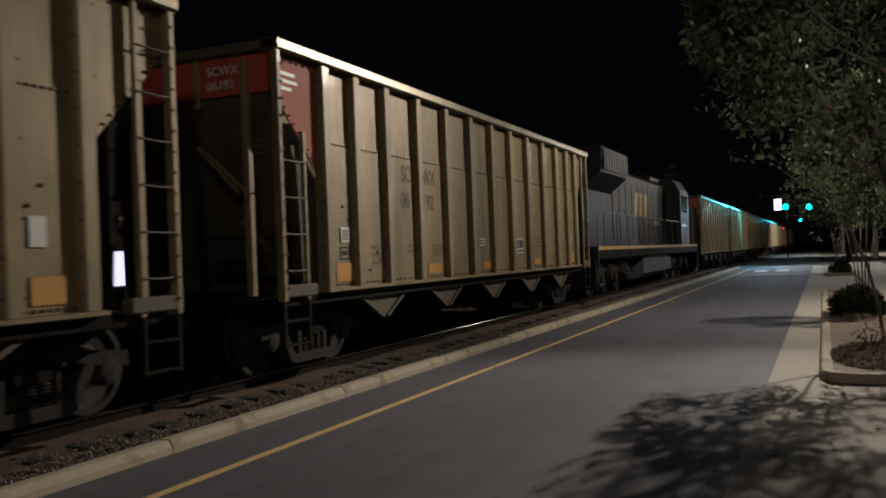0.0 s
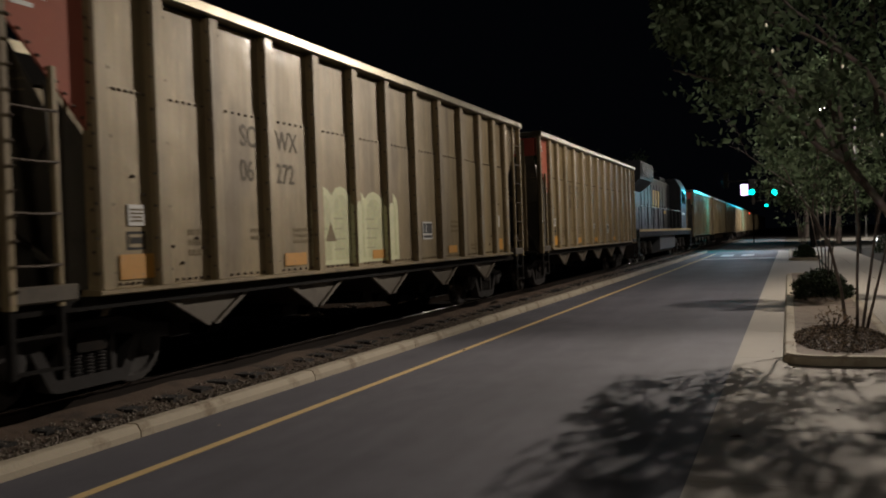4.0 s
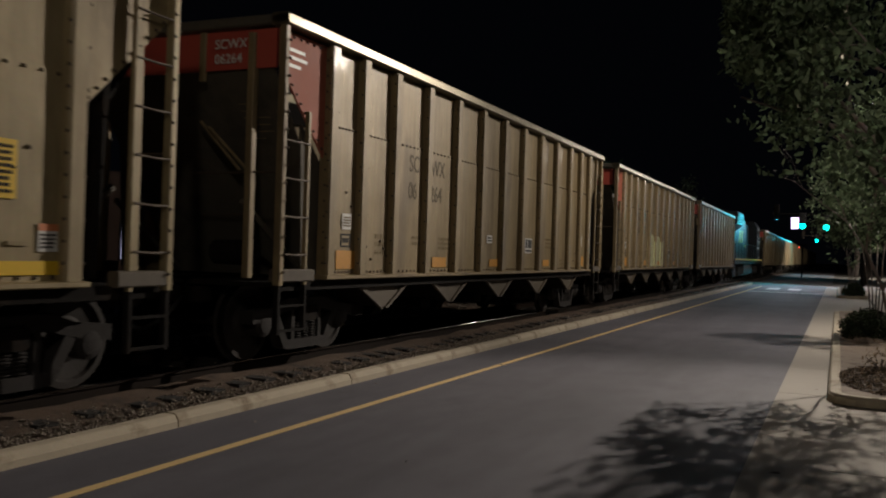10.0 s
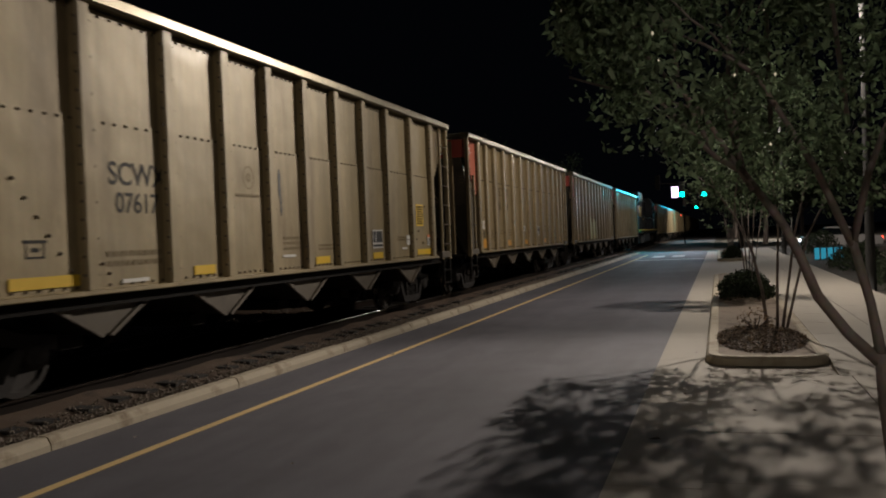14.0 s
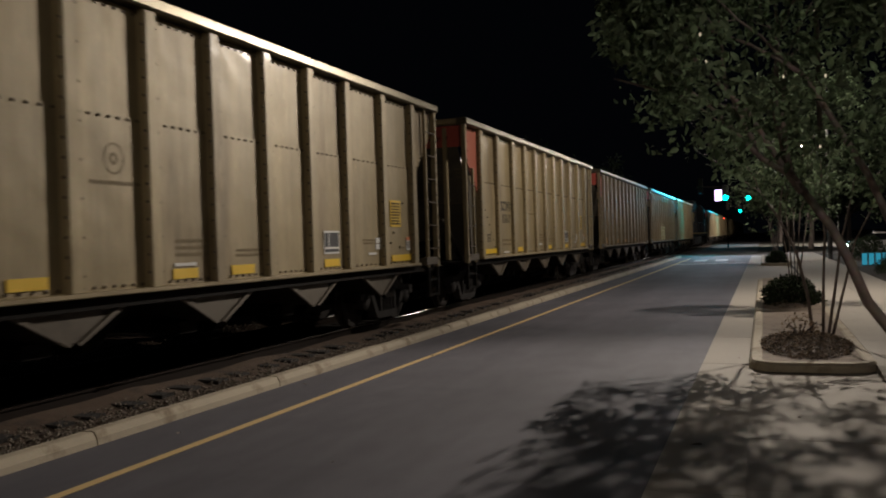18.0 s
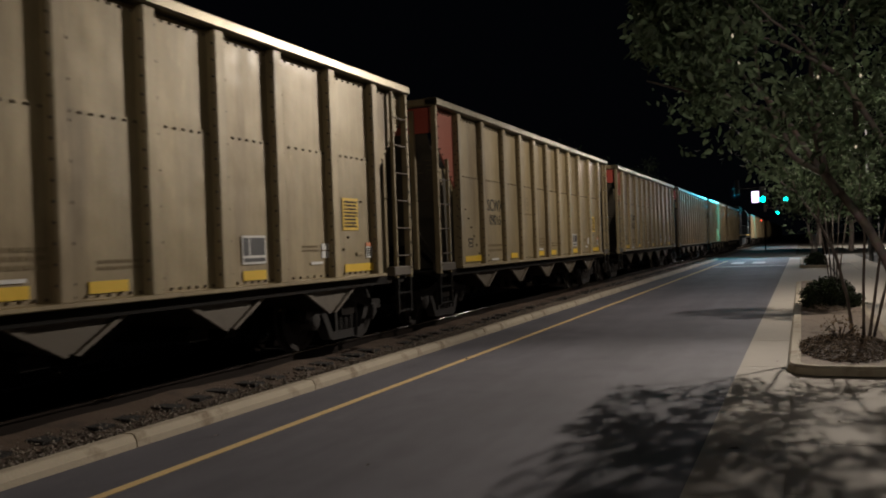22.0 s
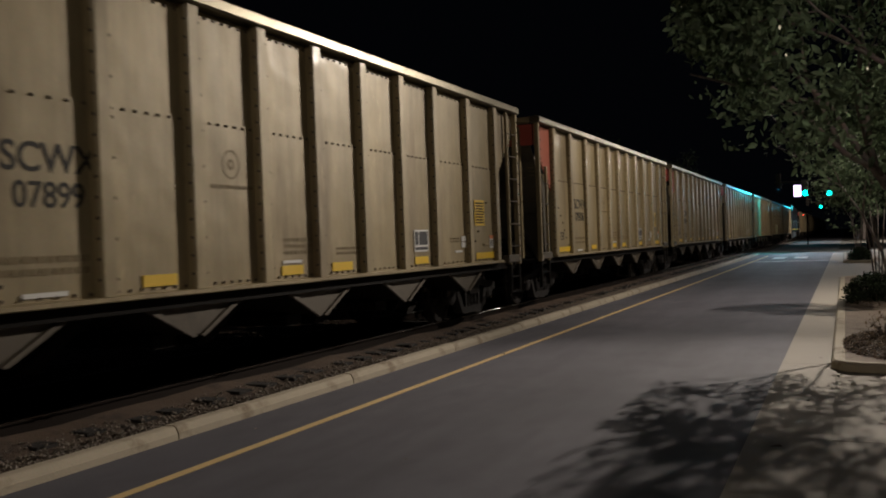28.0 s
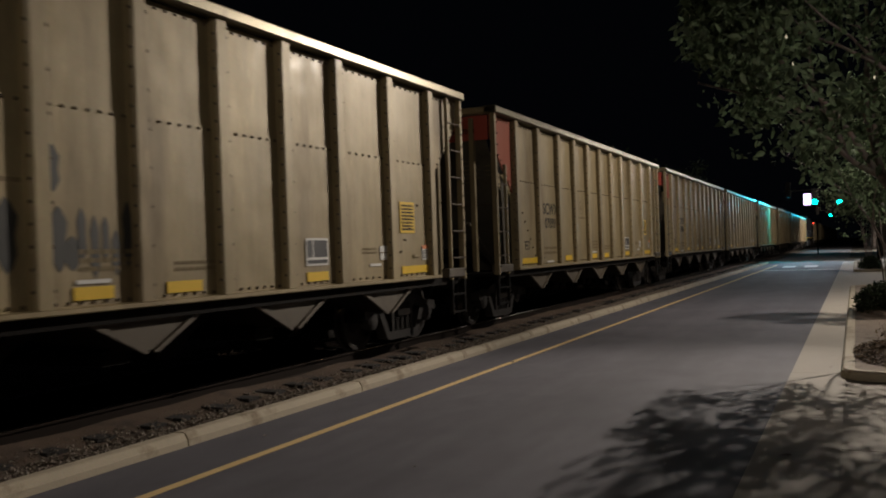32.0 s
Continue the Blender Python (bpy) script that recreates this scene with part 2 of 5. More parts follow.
M_GRAFFITI = mat("pale_spray_paint", (0.68, 0.68, 0.40), 0.6, var=0.28, scale=5, bump=0.0)
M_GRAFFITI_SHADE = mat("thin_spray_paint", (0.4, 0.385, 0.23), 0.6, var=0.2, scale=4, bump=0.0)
M_GRAFFITI_FILL = mat("greenish_spray_paint", (0.62, 0.62, 0.345), 0.6, var=0.4, scale=6, bump=0.0)
M_SPRAY = mat("grey_spray_paint", (0.045, 0.045, 0.042), 0.6, var=0.3, scale=5, bump=0.0)
M_NAVY = mat("dark_blue_loco_paint", (0.005, 0.007, 0.011), 0.55, var=0.25, scale=1.5, fine=30, bump=0.05, dirt=(0.009, 0.009, 0.01), dirt_at=0.6, spec=0.3)
M_GREY_PAINT = mat("grey_loco_paint", (0.06, 0.066, 0.075), 0.55, var=0.2, scale=1.5, fine=30, bump=0.05)
M_LOCO_YELLOW = mat("loco_yellow", (0.55, 0.36, 0.04), 0.5, var=0.2, scale=3, bump=0.0)
M_GLASS = glass("dark_window_glass", (0.01, 0.012, 0.015))
M_BARK = mat("crape_myrtle_bark", (0.27, 0.22, 0.195), 0.75, var=0.5, scale=7, fine=40, bump=0.25, dirt=(0.065, 0.05, 0.042), dirt_at=0.5, streak=0.3)
M_MULCH = mat("mulch", (0.12, 0.085, 0.06), 0.95, var=0.4, scale=7, fine=50, bump=0.8)
M_SOIL = mat("dark_soil", (0.05, 0.042, 0.032), 0.95, var=0.35, scale=3, fine=40, bump=0.7)
M_POLE = mat("galvanised_pole", (0.05, 0.05, 0.05), 0.85, metal=0.0, var=0.12, scale=4, bump=0.05)
M_DARK_METAL = mat("black_metal", (0.03, 0.03, 0.032), 0.5, metal=0.3, var=0.15, bump=0.05)
M_GROUND = mat("night_ground", (0.05, 0.045, 0.035), 0.95, var=0.35, scale=0.3, fine=20, bump=0.5)
M_CARPAINT = mat("white_car_paint", (0.62, 0.6, 0.6), 0.3, var=0.04, scale=2, bump=0.0)
M_TYRE = mat("tyre_rubber", (0.02, 0.02, 0.02), 0.85, var=0.2, bump=0.1)
M_BLUE = glow("lit_blue_panel", (0.05, 0.55, 0.8), 0.35)
M_LAMPGLOW = glow("lamp_glow", (1.0, 0.9, 0.75), 60)
M_GREENGLOW = glow("green_signal_glow", (0.0, 1.0, 0.75), 9)
M_WHITEGLOW = glow("violet_white_glow", (0.8, 0.6, 1.0), 3.0)
M_REDGLOW = glow("red_glow", (1.0, 0.06, 0.03), 4)
M_HEADGLOW = glow("headlight_glow", (1.0, 0.95, 0.9), 12)
M_FAIRY = glow("fairy_light_glow", (1.0, 0.85, 0.6), 0.5)
M_SIGNWHITE = glow("lit_store_sign", (0.75, 0.75, 1.0), 1.2)


def leaf_mat(name, col):
    m = mat(name, col, 0.75, var=0.3, scale=2.5, fine=30, bump=0.0, spec=0.3)
    nt = m.node_tree
    b = nt.nodes["Principled BSDF"]
    geo = nt.nodes.new("ShaderNodeNewGeometry")
    mr = nt.nodes.new("ShaderNodeMapRange")
    mr.inputs["To Min"].default_value, mr.inputs["To Max"].default_value = 0.25, 2.2
    vm = nt.nodes.new("ShaderNodeVectorMath")
    vm.operation = "SCALE"
    src = b.inputs["Base Color"].links[0].from_socket
    nt.links.new(geo.outputs["Random Per Island"], mr.inputs["Value"])
    nt.links.new(src, vm.inputs[0])
    nt.links.new(mr.outputs["Result"], vm.inputs["Scale"])
    nt.links.new(vm.outputs["Vector"], b.inputs["Base Color"])
    # light shines through the thin blades
    thin = nt.nodes.new("ShaderNodeBsdfTranslucent")
    nt.links.new(vm.outputs["Vector"], thin.inputs["Color"])
    both = nt.nodes.new("ShaderNodeMixShader")
    both.inputs[0].default_value = 0.3
    nt.links.new(b.outputs[0], both.inputs[1])
    nt.links.new(thin.outputs[0], both.inputs[2])
    nt.links.new(both.outputs[0], nt.nodes["Material Output"].inputs["Surface"])
    return m


M_LEAF = leaf_mat("green_leaf", (0.118, 0.16, 0.092))
M_LEAF_DARK = leaf_mat("dark_leaf", (0.032, 0.044, 0.022))
M_LEAF_DRY = leaf_mat("dry_leaf", (0.16, 0.115, 0.075))


# ---- building helpers ----
def box(bm, x0, x1, y0, y1, z0, z1):
    v = [bm.verts.new(p) for p in ((x0, y0, z0), (x1, y0, z0), (x1, y1, z0), (x0, y1, z0), (x0, y0, z1), (x1, y0, z1), (x1, y1, z1), (x0, y1, z1))]
    for f in ((0, 3, 2, 1), (4, 5, 6, 7), (0, 1, 5, 4), (1, 2, 6, 5), (2, 3, 7, 6), (3, 0, 4, 7)):
        bm.faces.new([v[i] for i in f])


def bbox(bm, x0, x1, y0, y1, z0, z1, c=0.01):
    """A box with chamfered edges along its longest side."""
    d = [x1 - x0, y1 - y0, z1 - z0]
    a = d.index(max(d))
    lo, hi = ((x0, y0, z0), (x1, y1, z1))
    u, w = [i for i in range(3) if i != a]
    ring = [(lo[u] + c, lo[w]), (hi[u] - c, lo[w]), (hi[u], lo[w] + c), (hi[u], hi[w] - c), (hi[u] - c, hi[w]), (lo[u] + c, hi[w]), (lo[u], hi[w] - c), (lo[u], lo[w] + c)]
    prism(bm, ring, a, lo[a], hi[a])


def prism(bm, ring, axis, a, b):
    """Extrudes a 2D ring along an axis (0 x, 1 y, 2 z)."""
    u, w = [i for i in range(3) if i != axis]
    rows = []
    for s in (a, b):
        row = []
        for p in ring:
            q = [0, 0, 0]
            q[axis], q[u], q[w] = s, p[0], p[1]
            row.append(bm.verts.new(q))
        rows.append(row)
    k = len(ring)
    bm.faces.new(rows[0][::-1])
    bm.faces.new(rows[1])
    for i in range(k):
        bm.faces.new((rows[0][i], rows[0][(i + 1) % k], rows[1][(i + 1) % k], rows[1][i]))


def tube(bm, pts, radii, n=8, caps=True):
    """A tapered tube through points."""
    pts = [Vector(p) for p in pts]
    if isinstance(radii, (int, float)):
        radii = [radii] * len(pts)
    rings = []
    for i, p in enumerate(pts):
        d = (pts[min(i + 1, len(pts) - 1)] - pts[max(i - 1, 0)]).normalized()
        s = d.cross(Vector((0.31, 0.17, 0.93)))
        if s.length < 0.1:
            s = d.cross(Vector((1, 0, 0)))
        s.normalize()
        t = d.cross(s)
        rings.append([bm.verts.new(p + radii[i] * (math.cos(6.28318 * k / n) * s + math.sin(6.28318 * k / n) * t)) for k in range(n)])
    for a, b in zip(rings, rings[1:]):
        for k in range(n):
            bm.faces.new((a[k], a[(k + 1) % n], b[(k + 1) % n], b[k]))
    if caps:
        bm.faces.new(rings[0][::-1])
        bm.faces.new(rings[-1])


def lathe(bm, profile, axis="x", n=24, at=(0, 0, 0), caps=True):
    """Turns a profile of (radius, along) round the x or z axis."""
    rings = []
    for r, s in profile:
        row = []
        for k in range(n):
            c, d = r * math.cos(6.28318 * k / n), r * math.sin(6.28318 * k / n)
            q = (s, c, d) if axis == "x" else (c, d, s)
            row.append(bm.verts.new((q[0] + at[0], q[1] + at[1], q[2] + at[2])))
        rings.append(row)
    for a, b in zip(rings, rings[1:]):
        for k in range(n):
            bm.faces.new((a[k], a[(k + 1) % n], b[(k + 1) % n], b[k]))
    if caps:
        bm.faces.new(rings[0])
        bm.faces.new(rings[-1])


def part(name, bm, material, parent=None, label="", smooth=False):
    me = bpy.data.meshes.new(name)
    if isinstance(bm, bmesh.types.BMesh):
        bmesh.ops.recalc_face_normals(bm, faces=bm.faces)
        bm.to_mesh(me)
        bm.free()
    else:
        me.from_pydata(*bm)
    me.materials.append(material)
    if smooth:
        for p in me.polygons:
            p.use_smooth = True
    ob = new(name, me)
    if parent:
        ob.parent = parent
    if label:
        tagged(ob, label)
    return ob


def again(ob, parent, m):
    """The same mesh once more, as an object of its own under a parent."""
    o = new(ob.name.split(".")[0], ob.data)
    o.parent, o.matrix_basis = parent, m
    for k in ("label",):
        if k in ob:
            o[k] = ob[k]
    return o


def quick(name, material, parent, *boxes, label="", c=0.0):
    bm = bmesh.new()
    for b in boxes:
        bbox(bm, *b, c) if c else box(bm, *b)
    return part(name, bm, material, parent, label)


def lettering(name, text, size, material, parent, m, bold=0.0, width=1.0):
    """Words in the built-in font, as a thin mesh; m puts the baseline's start, x along the words and z out of them."""
    cu = bpy.data.curves.new(name, "FONT")
    cu.body, cu.size, cu.extrude, cu.offset = text, size, 0.0015, bold
    ob = bpy.data.objects.new(name, cu)
    scene.collection.objects.link(ob)
    me = bpy.data.meshes.new_from_object(ob)
    bpy.data.objects.remove(ob)
    me.name = name
    me.transform(Matrix.Diagonal((width, 1, 1, 1)))
    me.materials.clear()
    me.materials.append(material)
    o = new(name, me)
    o.parent, o.matrix_basis = parent, m
    return o


def thing(name, label, category, group="", at=(0, 0, 0)):
    ob = new(name)
    ob.empty_display_size = 0.2
    ob.location = at
    return tagged(ob, label, category, group)


# ---- the setting ----
TRACK_X, RAIL_Z, RAIL_LIFT = -7.3, 0.27, 0.018
KERB_X = -5.45            # face of the kerb beside the track
GUTTER_X, PLANTER_X = -0.70, -0.13


def bed_level(x):
    """The dirt lies heaped against the outer side of the near rail."""
    d = x - (TRACK_X + 0.755)
    if d < 0.05:
        return 0.03 * max(0.0, 1 + d / 0.6)
    return 0.12 - 0.2 * (d - 0.05) if d < 0.4 else max(0.0, 0.05 - 0.1 * (d - 0.4))


def sheet(name, material, x0, x1, y0, y1, z, label, nx=1, ny=1, wave=0.0, category="ground"):
    """A flat or slightly uneven sheet."""
    v, f = [], []
    for j in range(ny + 1):
        for i in range(nx + 1):
            x, y = x0 + (x1 - x0) * i / nx, y0 + (y1 - y0) * j / ny
            v.append((x, y, z + wave * (noise.noise((x * 1.3, y * 1.3, z)) + 0.6 * noise.noise((x * 4.1, y * 4.1, 3)))))
    for j in range(ny):
        for i in range(nx):
            a = j * (nx + 1) + i
            f.append((a, a + 1, a + nx + 2, a + nx + 1))
    if name == "track_bed":
        v = [(x, y, z + bed_level(x)) for x, y, z in v]
    ob = part(name, (v, [], f), material)
    return tagged(ob, label, category, kind="structure")


sheet("ground", M_GROUND, -900, 900, -300, 1500, -0.06, "dark bare ground reaching the horizon at night", 4, 4)
sheet("road", M_ASPHALT, KERB_X - 0.02, GUTTER_X, -40, 66, 0.0, "smooth grey asphalt road beside the railway track", 6, 60, 0.004, "road")
sheet("road_beyond", M_ASPHALT, KERB_X - 0.3, GUTTER_X + 0.3, 76, 420, 0.0, "asphalt road running on beyond the crossing", 2, 10, 0.0, "road")
sheet("cross_street", M_CROSS, -60, 60, 65.99, 76.0, -0.004, "pale asphalt cross street at the level crossing", 10, 4, 0.0, "road")
sheet("track_bed", M_DIRT, KERB_X - 13, KERB_X - 0.16, -60, 65.9, 0.07, "rust-stained dirt and ballast bed under the track", 78, 300, 0.035, "track bed")
sheet("track_bed_beyond", M_BALLAST, -11, -5.7, 76, 420, 0.075, "dark ballast bed beyond the crossing", 4, 40, 0.03, "track bed")

# road markings
bm = bmesh.new()
box(bm, -4.62, -4.53, -40, 62, 0.002, 0.007)
tagged(part("edge_line", bm, M_YELLOW_LINE), "solid yellow painted edge line on the asphalt", "road marking", kind="structure")
bm = bmesh.new()
box(bm, -4.5, -0.75, 50.6, 51.2, 0.002, 0.007)
tagged(part("stop_line", bm, M_WHITE_LINE), "worn white painted stop line before the crossing", "road marking", kind="structure")
for i, (x, y) in enumerate(((-3.9, 55.5), (-2.7, 55.5))):
    bm = bmesh.new()
    box(bm, x, x + 0.7, y, y + 3.0, 0.002, 0.007)
    tagged(part("lane_mark", bm, M_WHITE_LINE), "worn white lane mark near the crossing", "road marking", kind="structure")

# kerb beside the track: cast pieces 3.12 m long with open joints
kerb = thing("kerb", "pale concrete kerb with stained joints beside the track", "kerb")
tagged(kerb, kind="structure")
bm = bmesh.new()
prism(bm, [(KERB_X - 0.15, -0.04), (KERB_X + 0.02, -0.04), (KERB_X + 0.012, 0.06), (KERB_X - 0.02, 0.115), (KERB_X - 0.05, 0.125), (KERB_X - 0.15, 0.12)], 1, 0.008, 3.112)
# ring is given as x and z
KERB_PIECE = part("kerb_piece", bm, M_KERB, kerb)
KERB_PIECE.location = (0, 6.3 - 3.12 * 12, 0)
for k in range(-11, 19):
    again(KERB_PIECE, kerb, pose(0, 6.3 + 3.12 * k, 0.006 * math.sin(k * 2.3)))

# gutter and pavement
gutter = thing("gutter", "pale concrete gutter strip along the road edge", "gutter")
tagged(gutter, kind="structure")
bm = bmesh.new()
box(bm, GUTTER_X, PLANTER_X + 0.06, 0.006, 2.994, -0.05, 0.004)
gp = part("gutter_slab", bm, M_CONCRETE, gutter)
gp.location = (0, -21, 0)
for k in range(1, 29):
    again(gp, gutter, pose(0, -21 + 3 * k, 0))
pavement = thing("pavement", "pale speckled concrete pavement under the trees", "pavement")
tagged(pavement, kind="structure")
bm = bmesh.new()
box(bm, 0, 1.49, 0.005, 1.515, -0.05, 0.006)
slab = part("slab", bm, M_CONCRETE, pavement)
slab.location = (PLANTER_X + 0.062, -6, 0)
for j in range(0, 46):
    for i in range(2):
        y = -6 + 1.52 * j
        if (i, j) == (0, 0) or y > 10.2:
            continue
        again(slab, pavement, pose(PLANTER_X + 0.062 + 1.5 * i, y, 0.002 * math.sin(3.1 * j + i)))
# the walk rises by a ramp to the level of the tree bed
for k in range(36):
    y0, y1 = 12.2 + 1.52 * k, 12.2 + 1.52 * (k + 1) - 0.008
    for x0, x1 in ((1.3, 2.2), (2.208, 3.1)):
        w = 0.3 if y0 > 18 else 0.0
        bm = bmesh.new()
        box(bm, x0, x1 + (w if x0 > 2 else 0), y0, y1, -0.05, 0.118)
        part("walk_slab", bm, M_CONCRETE, pavement)
bm = bmesh.new()
prism(bm, [(10.66, -0.05), (12.19, -0.05), (12.19, 0.118), (10.66, 0.007)], 0, 1.30, 3.1)
part("ramp", bm, M_CONCRETE, pavement)
sheet("verge", M_SOIL, 3.05, 14, -8, 64, 0.07, "dark mulched verge beside the pavement", 20, 90, 0.05, "verge")
sheet("car_park", M_ASPHALT, 14, 60, -8, 64, 0.0, "dark asphalt car park", 4, 4)
sheet("pavement_base", M_CONCRETE, PLANTER_X, 2.99, -8, 64, -0.012, "concrete base in the pavement joints", 2, 4, 0.0, "pavement")


# ---- planters ----
def planter(y0, y1, x0, x1):
    p = thing("planter", "raised tree bed with a pale rounded concrete kerb", "planter")
    tagged(p, kind="structure")
    r = 0.42
    pts = []
    for cx, cy, a0 in ((x1 - r, y1 - r, 0), (x0 + r, y1 - r, 90), (x0 + r, y0 + r, 180), (x1 - r, y0 + r, 270)):
        for k in range(7):
            a = radians(a0 + 15 * k)
            pts.append((cx + r * math.cos(a), cy + r * math.sin(a), cx, cy))
    bm = bmesh.new()
    sect = ((0.0, 0.0), (0.012, 0.08), (0.04, 0.112), (0.13, 0.115), (0.16, 0.1), (0.16, 0.02))
    rows = []
    for x, y, cx, cy in pts:
        d = Vector((x - cx, y - cy)).normalized()
        rows.append([bm.verts.new((x - d.x * s, y - d.y * s, z)) for s, z in sect])
    for a, b in zip(rows, rows[1:] + rows[:1]):
        for k in range(len(sect) - 1):
            bm.faces.new((a[k], b[k], b[k + 1], a[k + 1]))
    part("kerb_ring", bm, M_KERB, p, smooth=False)
    bm = bmesh.new()
    vs = [bm.verts.new((x + (cx - x) * 0.3, y + (cy - y) * 0.3, 0.095)) for x, y, cx, cy in pts]
    bm.faces.new(vs)
    part("soil", bm, M_DIRT_PALE, p)
    return p


M_DIRT_PALE = mat("pale_sandy_litter", (0.28, 0.22, 0.17), 0.95, var=0.3, scale=3, fine=40, bump=0.6, dirt=(0.12, 0.085, 0.06), dirt_at=0.5)
planter(11.35, 31.8, PLANTER_X, 1.34)
planter(46.5, 64.0, -0.05, 1.4)


def mound(name, x, y, rx, ry, h, material, label, count, seed):
    """A low heap of mulch with loose chips on it."""
    rnd = random.Random(seed)
    t = thing(name, label, "mulch", at=(x, y, 0.09))
    v, f = [], []
    n = 28
    rows = 7
    for j in range(rows + 1):
        q = j / rows
        for k in range(n):
            a = 6.28318 * k / n
            w = 1 + 0.12 * noise.noise((math.cos(a) * 2 + x, math.sin(a) * 2 + y, 1))
            px, py = rx * q * w * math.cos(a), ry * q * w * math.sin(a)
            v.append((px, py, h * (1 - q * q) + 0.02 * noise.noise((px * 6, py * 6, seed))))
    for j in range(rows):
        for k in range(n):
            f.append((j * n + k, j * n + (k + 1) % n, (j + 1) * n + (k + 1) % n, (j + 1) * n + k))
    part("mulch_mound", (v, [], f), M_MULCH, t)
    v, f = [], []
    for k in range(count):
        a, q = rnd.uniform(0, 6.283), math.sqrt(rnd.random())
        c = Vector((rx * q * math.cos(a), ry * q * math.sin(a), h * (1 - q * q) + rnd.uniform(0.0, 0.025)))
        d = Vector((rnd.gauss(0, 1), rnd.gauss(0, 1), rnd.gauss(0, 0.35))).normalized() * rnd.uniform(0.012, 0.06)
        s = d.cross(Vector((0, 0, 1))).normalized() * rnd.uniform(0.003, 0.01)
        b = len(v)
        v += [tuple(c - d - s), tuple(c - d + s), tuple(c + d + s), tuple(c + d - s), tuple(c + Vector((0, 0, 0.012)))]
        f += [(b, b + 1, b + 4), (b + 1, b + 2, b + 4), (b + 2, b + 3, b + 4), (b + 3, b, b + 4)]
    tagged(part("leaf_litter", (v, [], f), M_LEAF_DRY, t), kind="stuff")
    return t


mound("mulch_heap", 0.6, 13.35, 0.6, 1.6, 0.09, M_MULCH, "heap of brown mulch and dry leaves in the tree bed", 2600, 4)
mound("mulch_heap", 0.62, 21.6, 0.55, 2.2, 0.1, M_MULCH, "dark mulch under the shrub in the tree bed", 500, 5)
mound("mulch_heap", 0.66, 29.5, 0.52, 1.8, 0.06, M_MULCH, "dark mulch at the end of the tree bed", 200, 6)
mound("mulch_heap", 0.66, 55.0, 0.52, 7.5, 0.08, M_MULCH, "dark mulch in the farther tree bed", 300, 7)


# ---- railway track ----
track = thing("railway_track", "rusty railway track with shiny rail heads on wooden ties", "railway track")
tagged(track, kind="structure")
for s in (-0.755, 0.755):
    bm = bmesh.new()
    x = TRACK_X + s
    prism(bm, [(x - 0.07, 0.10), (x + 0.07, 0.10), (x + 0.07, 0.115), (x + 0.012, 0.135), (x + 0.012, 0.225), (x + 0.035, 0.235), (x + 0.034, 0.252), (x - 0.034, 0.252), (x - 0.035, 0.235), (x - 0.012, 0.225), (x - 0.012, 0.135), (x - 0.07, 0.115)], 1, -150, 420)
    rail = part("rail", bm, M_RAIL, track)
    rail.location.z = RAIL_LIFT
    bm = bmesh.new()
    prism(bm, [(x - 0.036, 0.253), (x + 0.036, 0.253), (x + 0.0355, 0.26), (x + 0.0325, 0.2655), (x + 0.026, 0.269), (x + 0.018, 0.27), (x - 0.018, 0.27), (x - 0.026, 0.269), (x - 0.0325, 0.2655), (x - 0.0355, 0.26)], 1, -150, 420)
    part("rail_head", bm, M_RAILTOP, rail, "polished steel rail head", smooth=True)
bm = bmesh.new()
bbox(bm, TRACK_X - 1.3, TRACK_X + 1.33, -0.115, 0.115, -0.08, 0.14, 0.015)
tie = part("tie", bm, M_TIE, track)
tie.location.y = -10
rnd = random.Random(3)
for k in range(1, 145):
    again(tie, track, pose(rnd.uniform(-0.05, 0.05), -10 + 0.53 * k, rnd.uniform(-0.012, 0.01), 0, 0, rnd.uniform(-0.8, 0.8)))


def stones(name, material, boxes, seed, label):
    """Loose ballast stones as joined lumps."""
    rnd = random.Random(seed)
    v, f = [], []
    for x0, x1, y0, y1, z0, z1, count, s0, s1 in boxes:
        for k in range(count):
            c = (rnd.uniform(x0, x1), y0 + (y1 - y0) * rnd.random() ** 1.3, rnd.uniform(z0, z1))
            s = rnd.uniform(s0, s1)
            b = len(v)
            w = [rnd.uniform(0.6, 1.1) * s for _ in range(6)]
            a = rnd.uniform(0, 3)
            ca, sa = math.cos(a), math.sin(a)
            v += [(c[0] + w[0] * ca, c[1] + w[0] * sa, c[2]), (c[0] - w[1] * sa, c[1] + w[1] * ca, c[2] + 0.2 * s), (c[0] - w[2] * ca, c[1] - w[2] * sa, c[2]), (c[0] + w[3] * sa, c[1] - w[3] * ca, c[2]), (c[0] + 0.2 * s, c[1], c[2] + w[4] * 0.75), (c[0], c[1], c[2] - w[5] * 0.5)]
            for i in range(4):
                f += [(b + i, b + (i + 1) % 4, b + 4), (b + (i + 1) % 4, b + i, b + 5)]
    return tagged(part(name, (v, [], f), material), label, "ballast", kind="stuff")


stones("ballast_stones", M_STONE, ((KERB_X - 0.45, KERB_X - 0.16, 2.5, 30, 0.08, 0.12, 3800, 0.014, 0.034), (KERB_X - 0.8, KERB_X - 0.3, 2.5, 34, 0.1, 0.15, 1800, 0.012, 0.03),
       (-8.0, -6.65, 2.5, 30, 0.07, 0.105, 2500, 0.015, 0.04), (-10.5, -8.1, 2.5, 40, 0.06, 0.12, 4000, 0.02, 0.05)), 11, "loose pale ballast stones beside the rails")


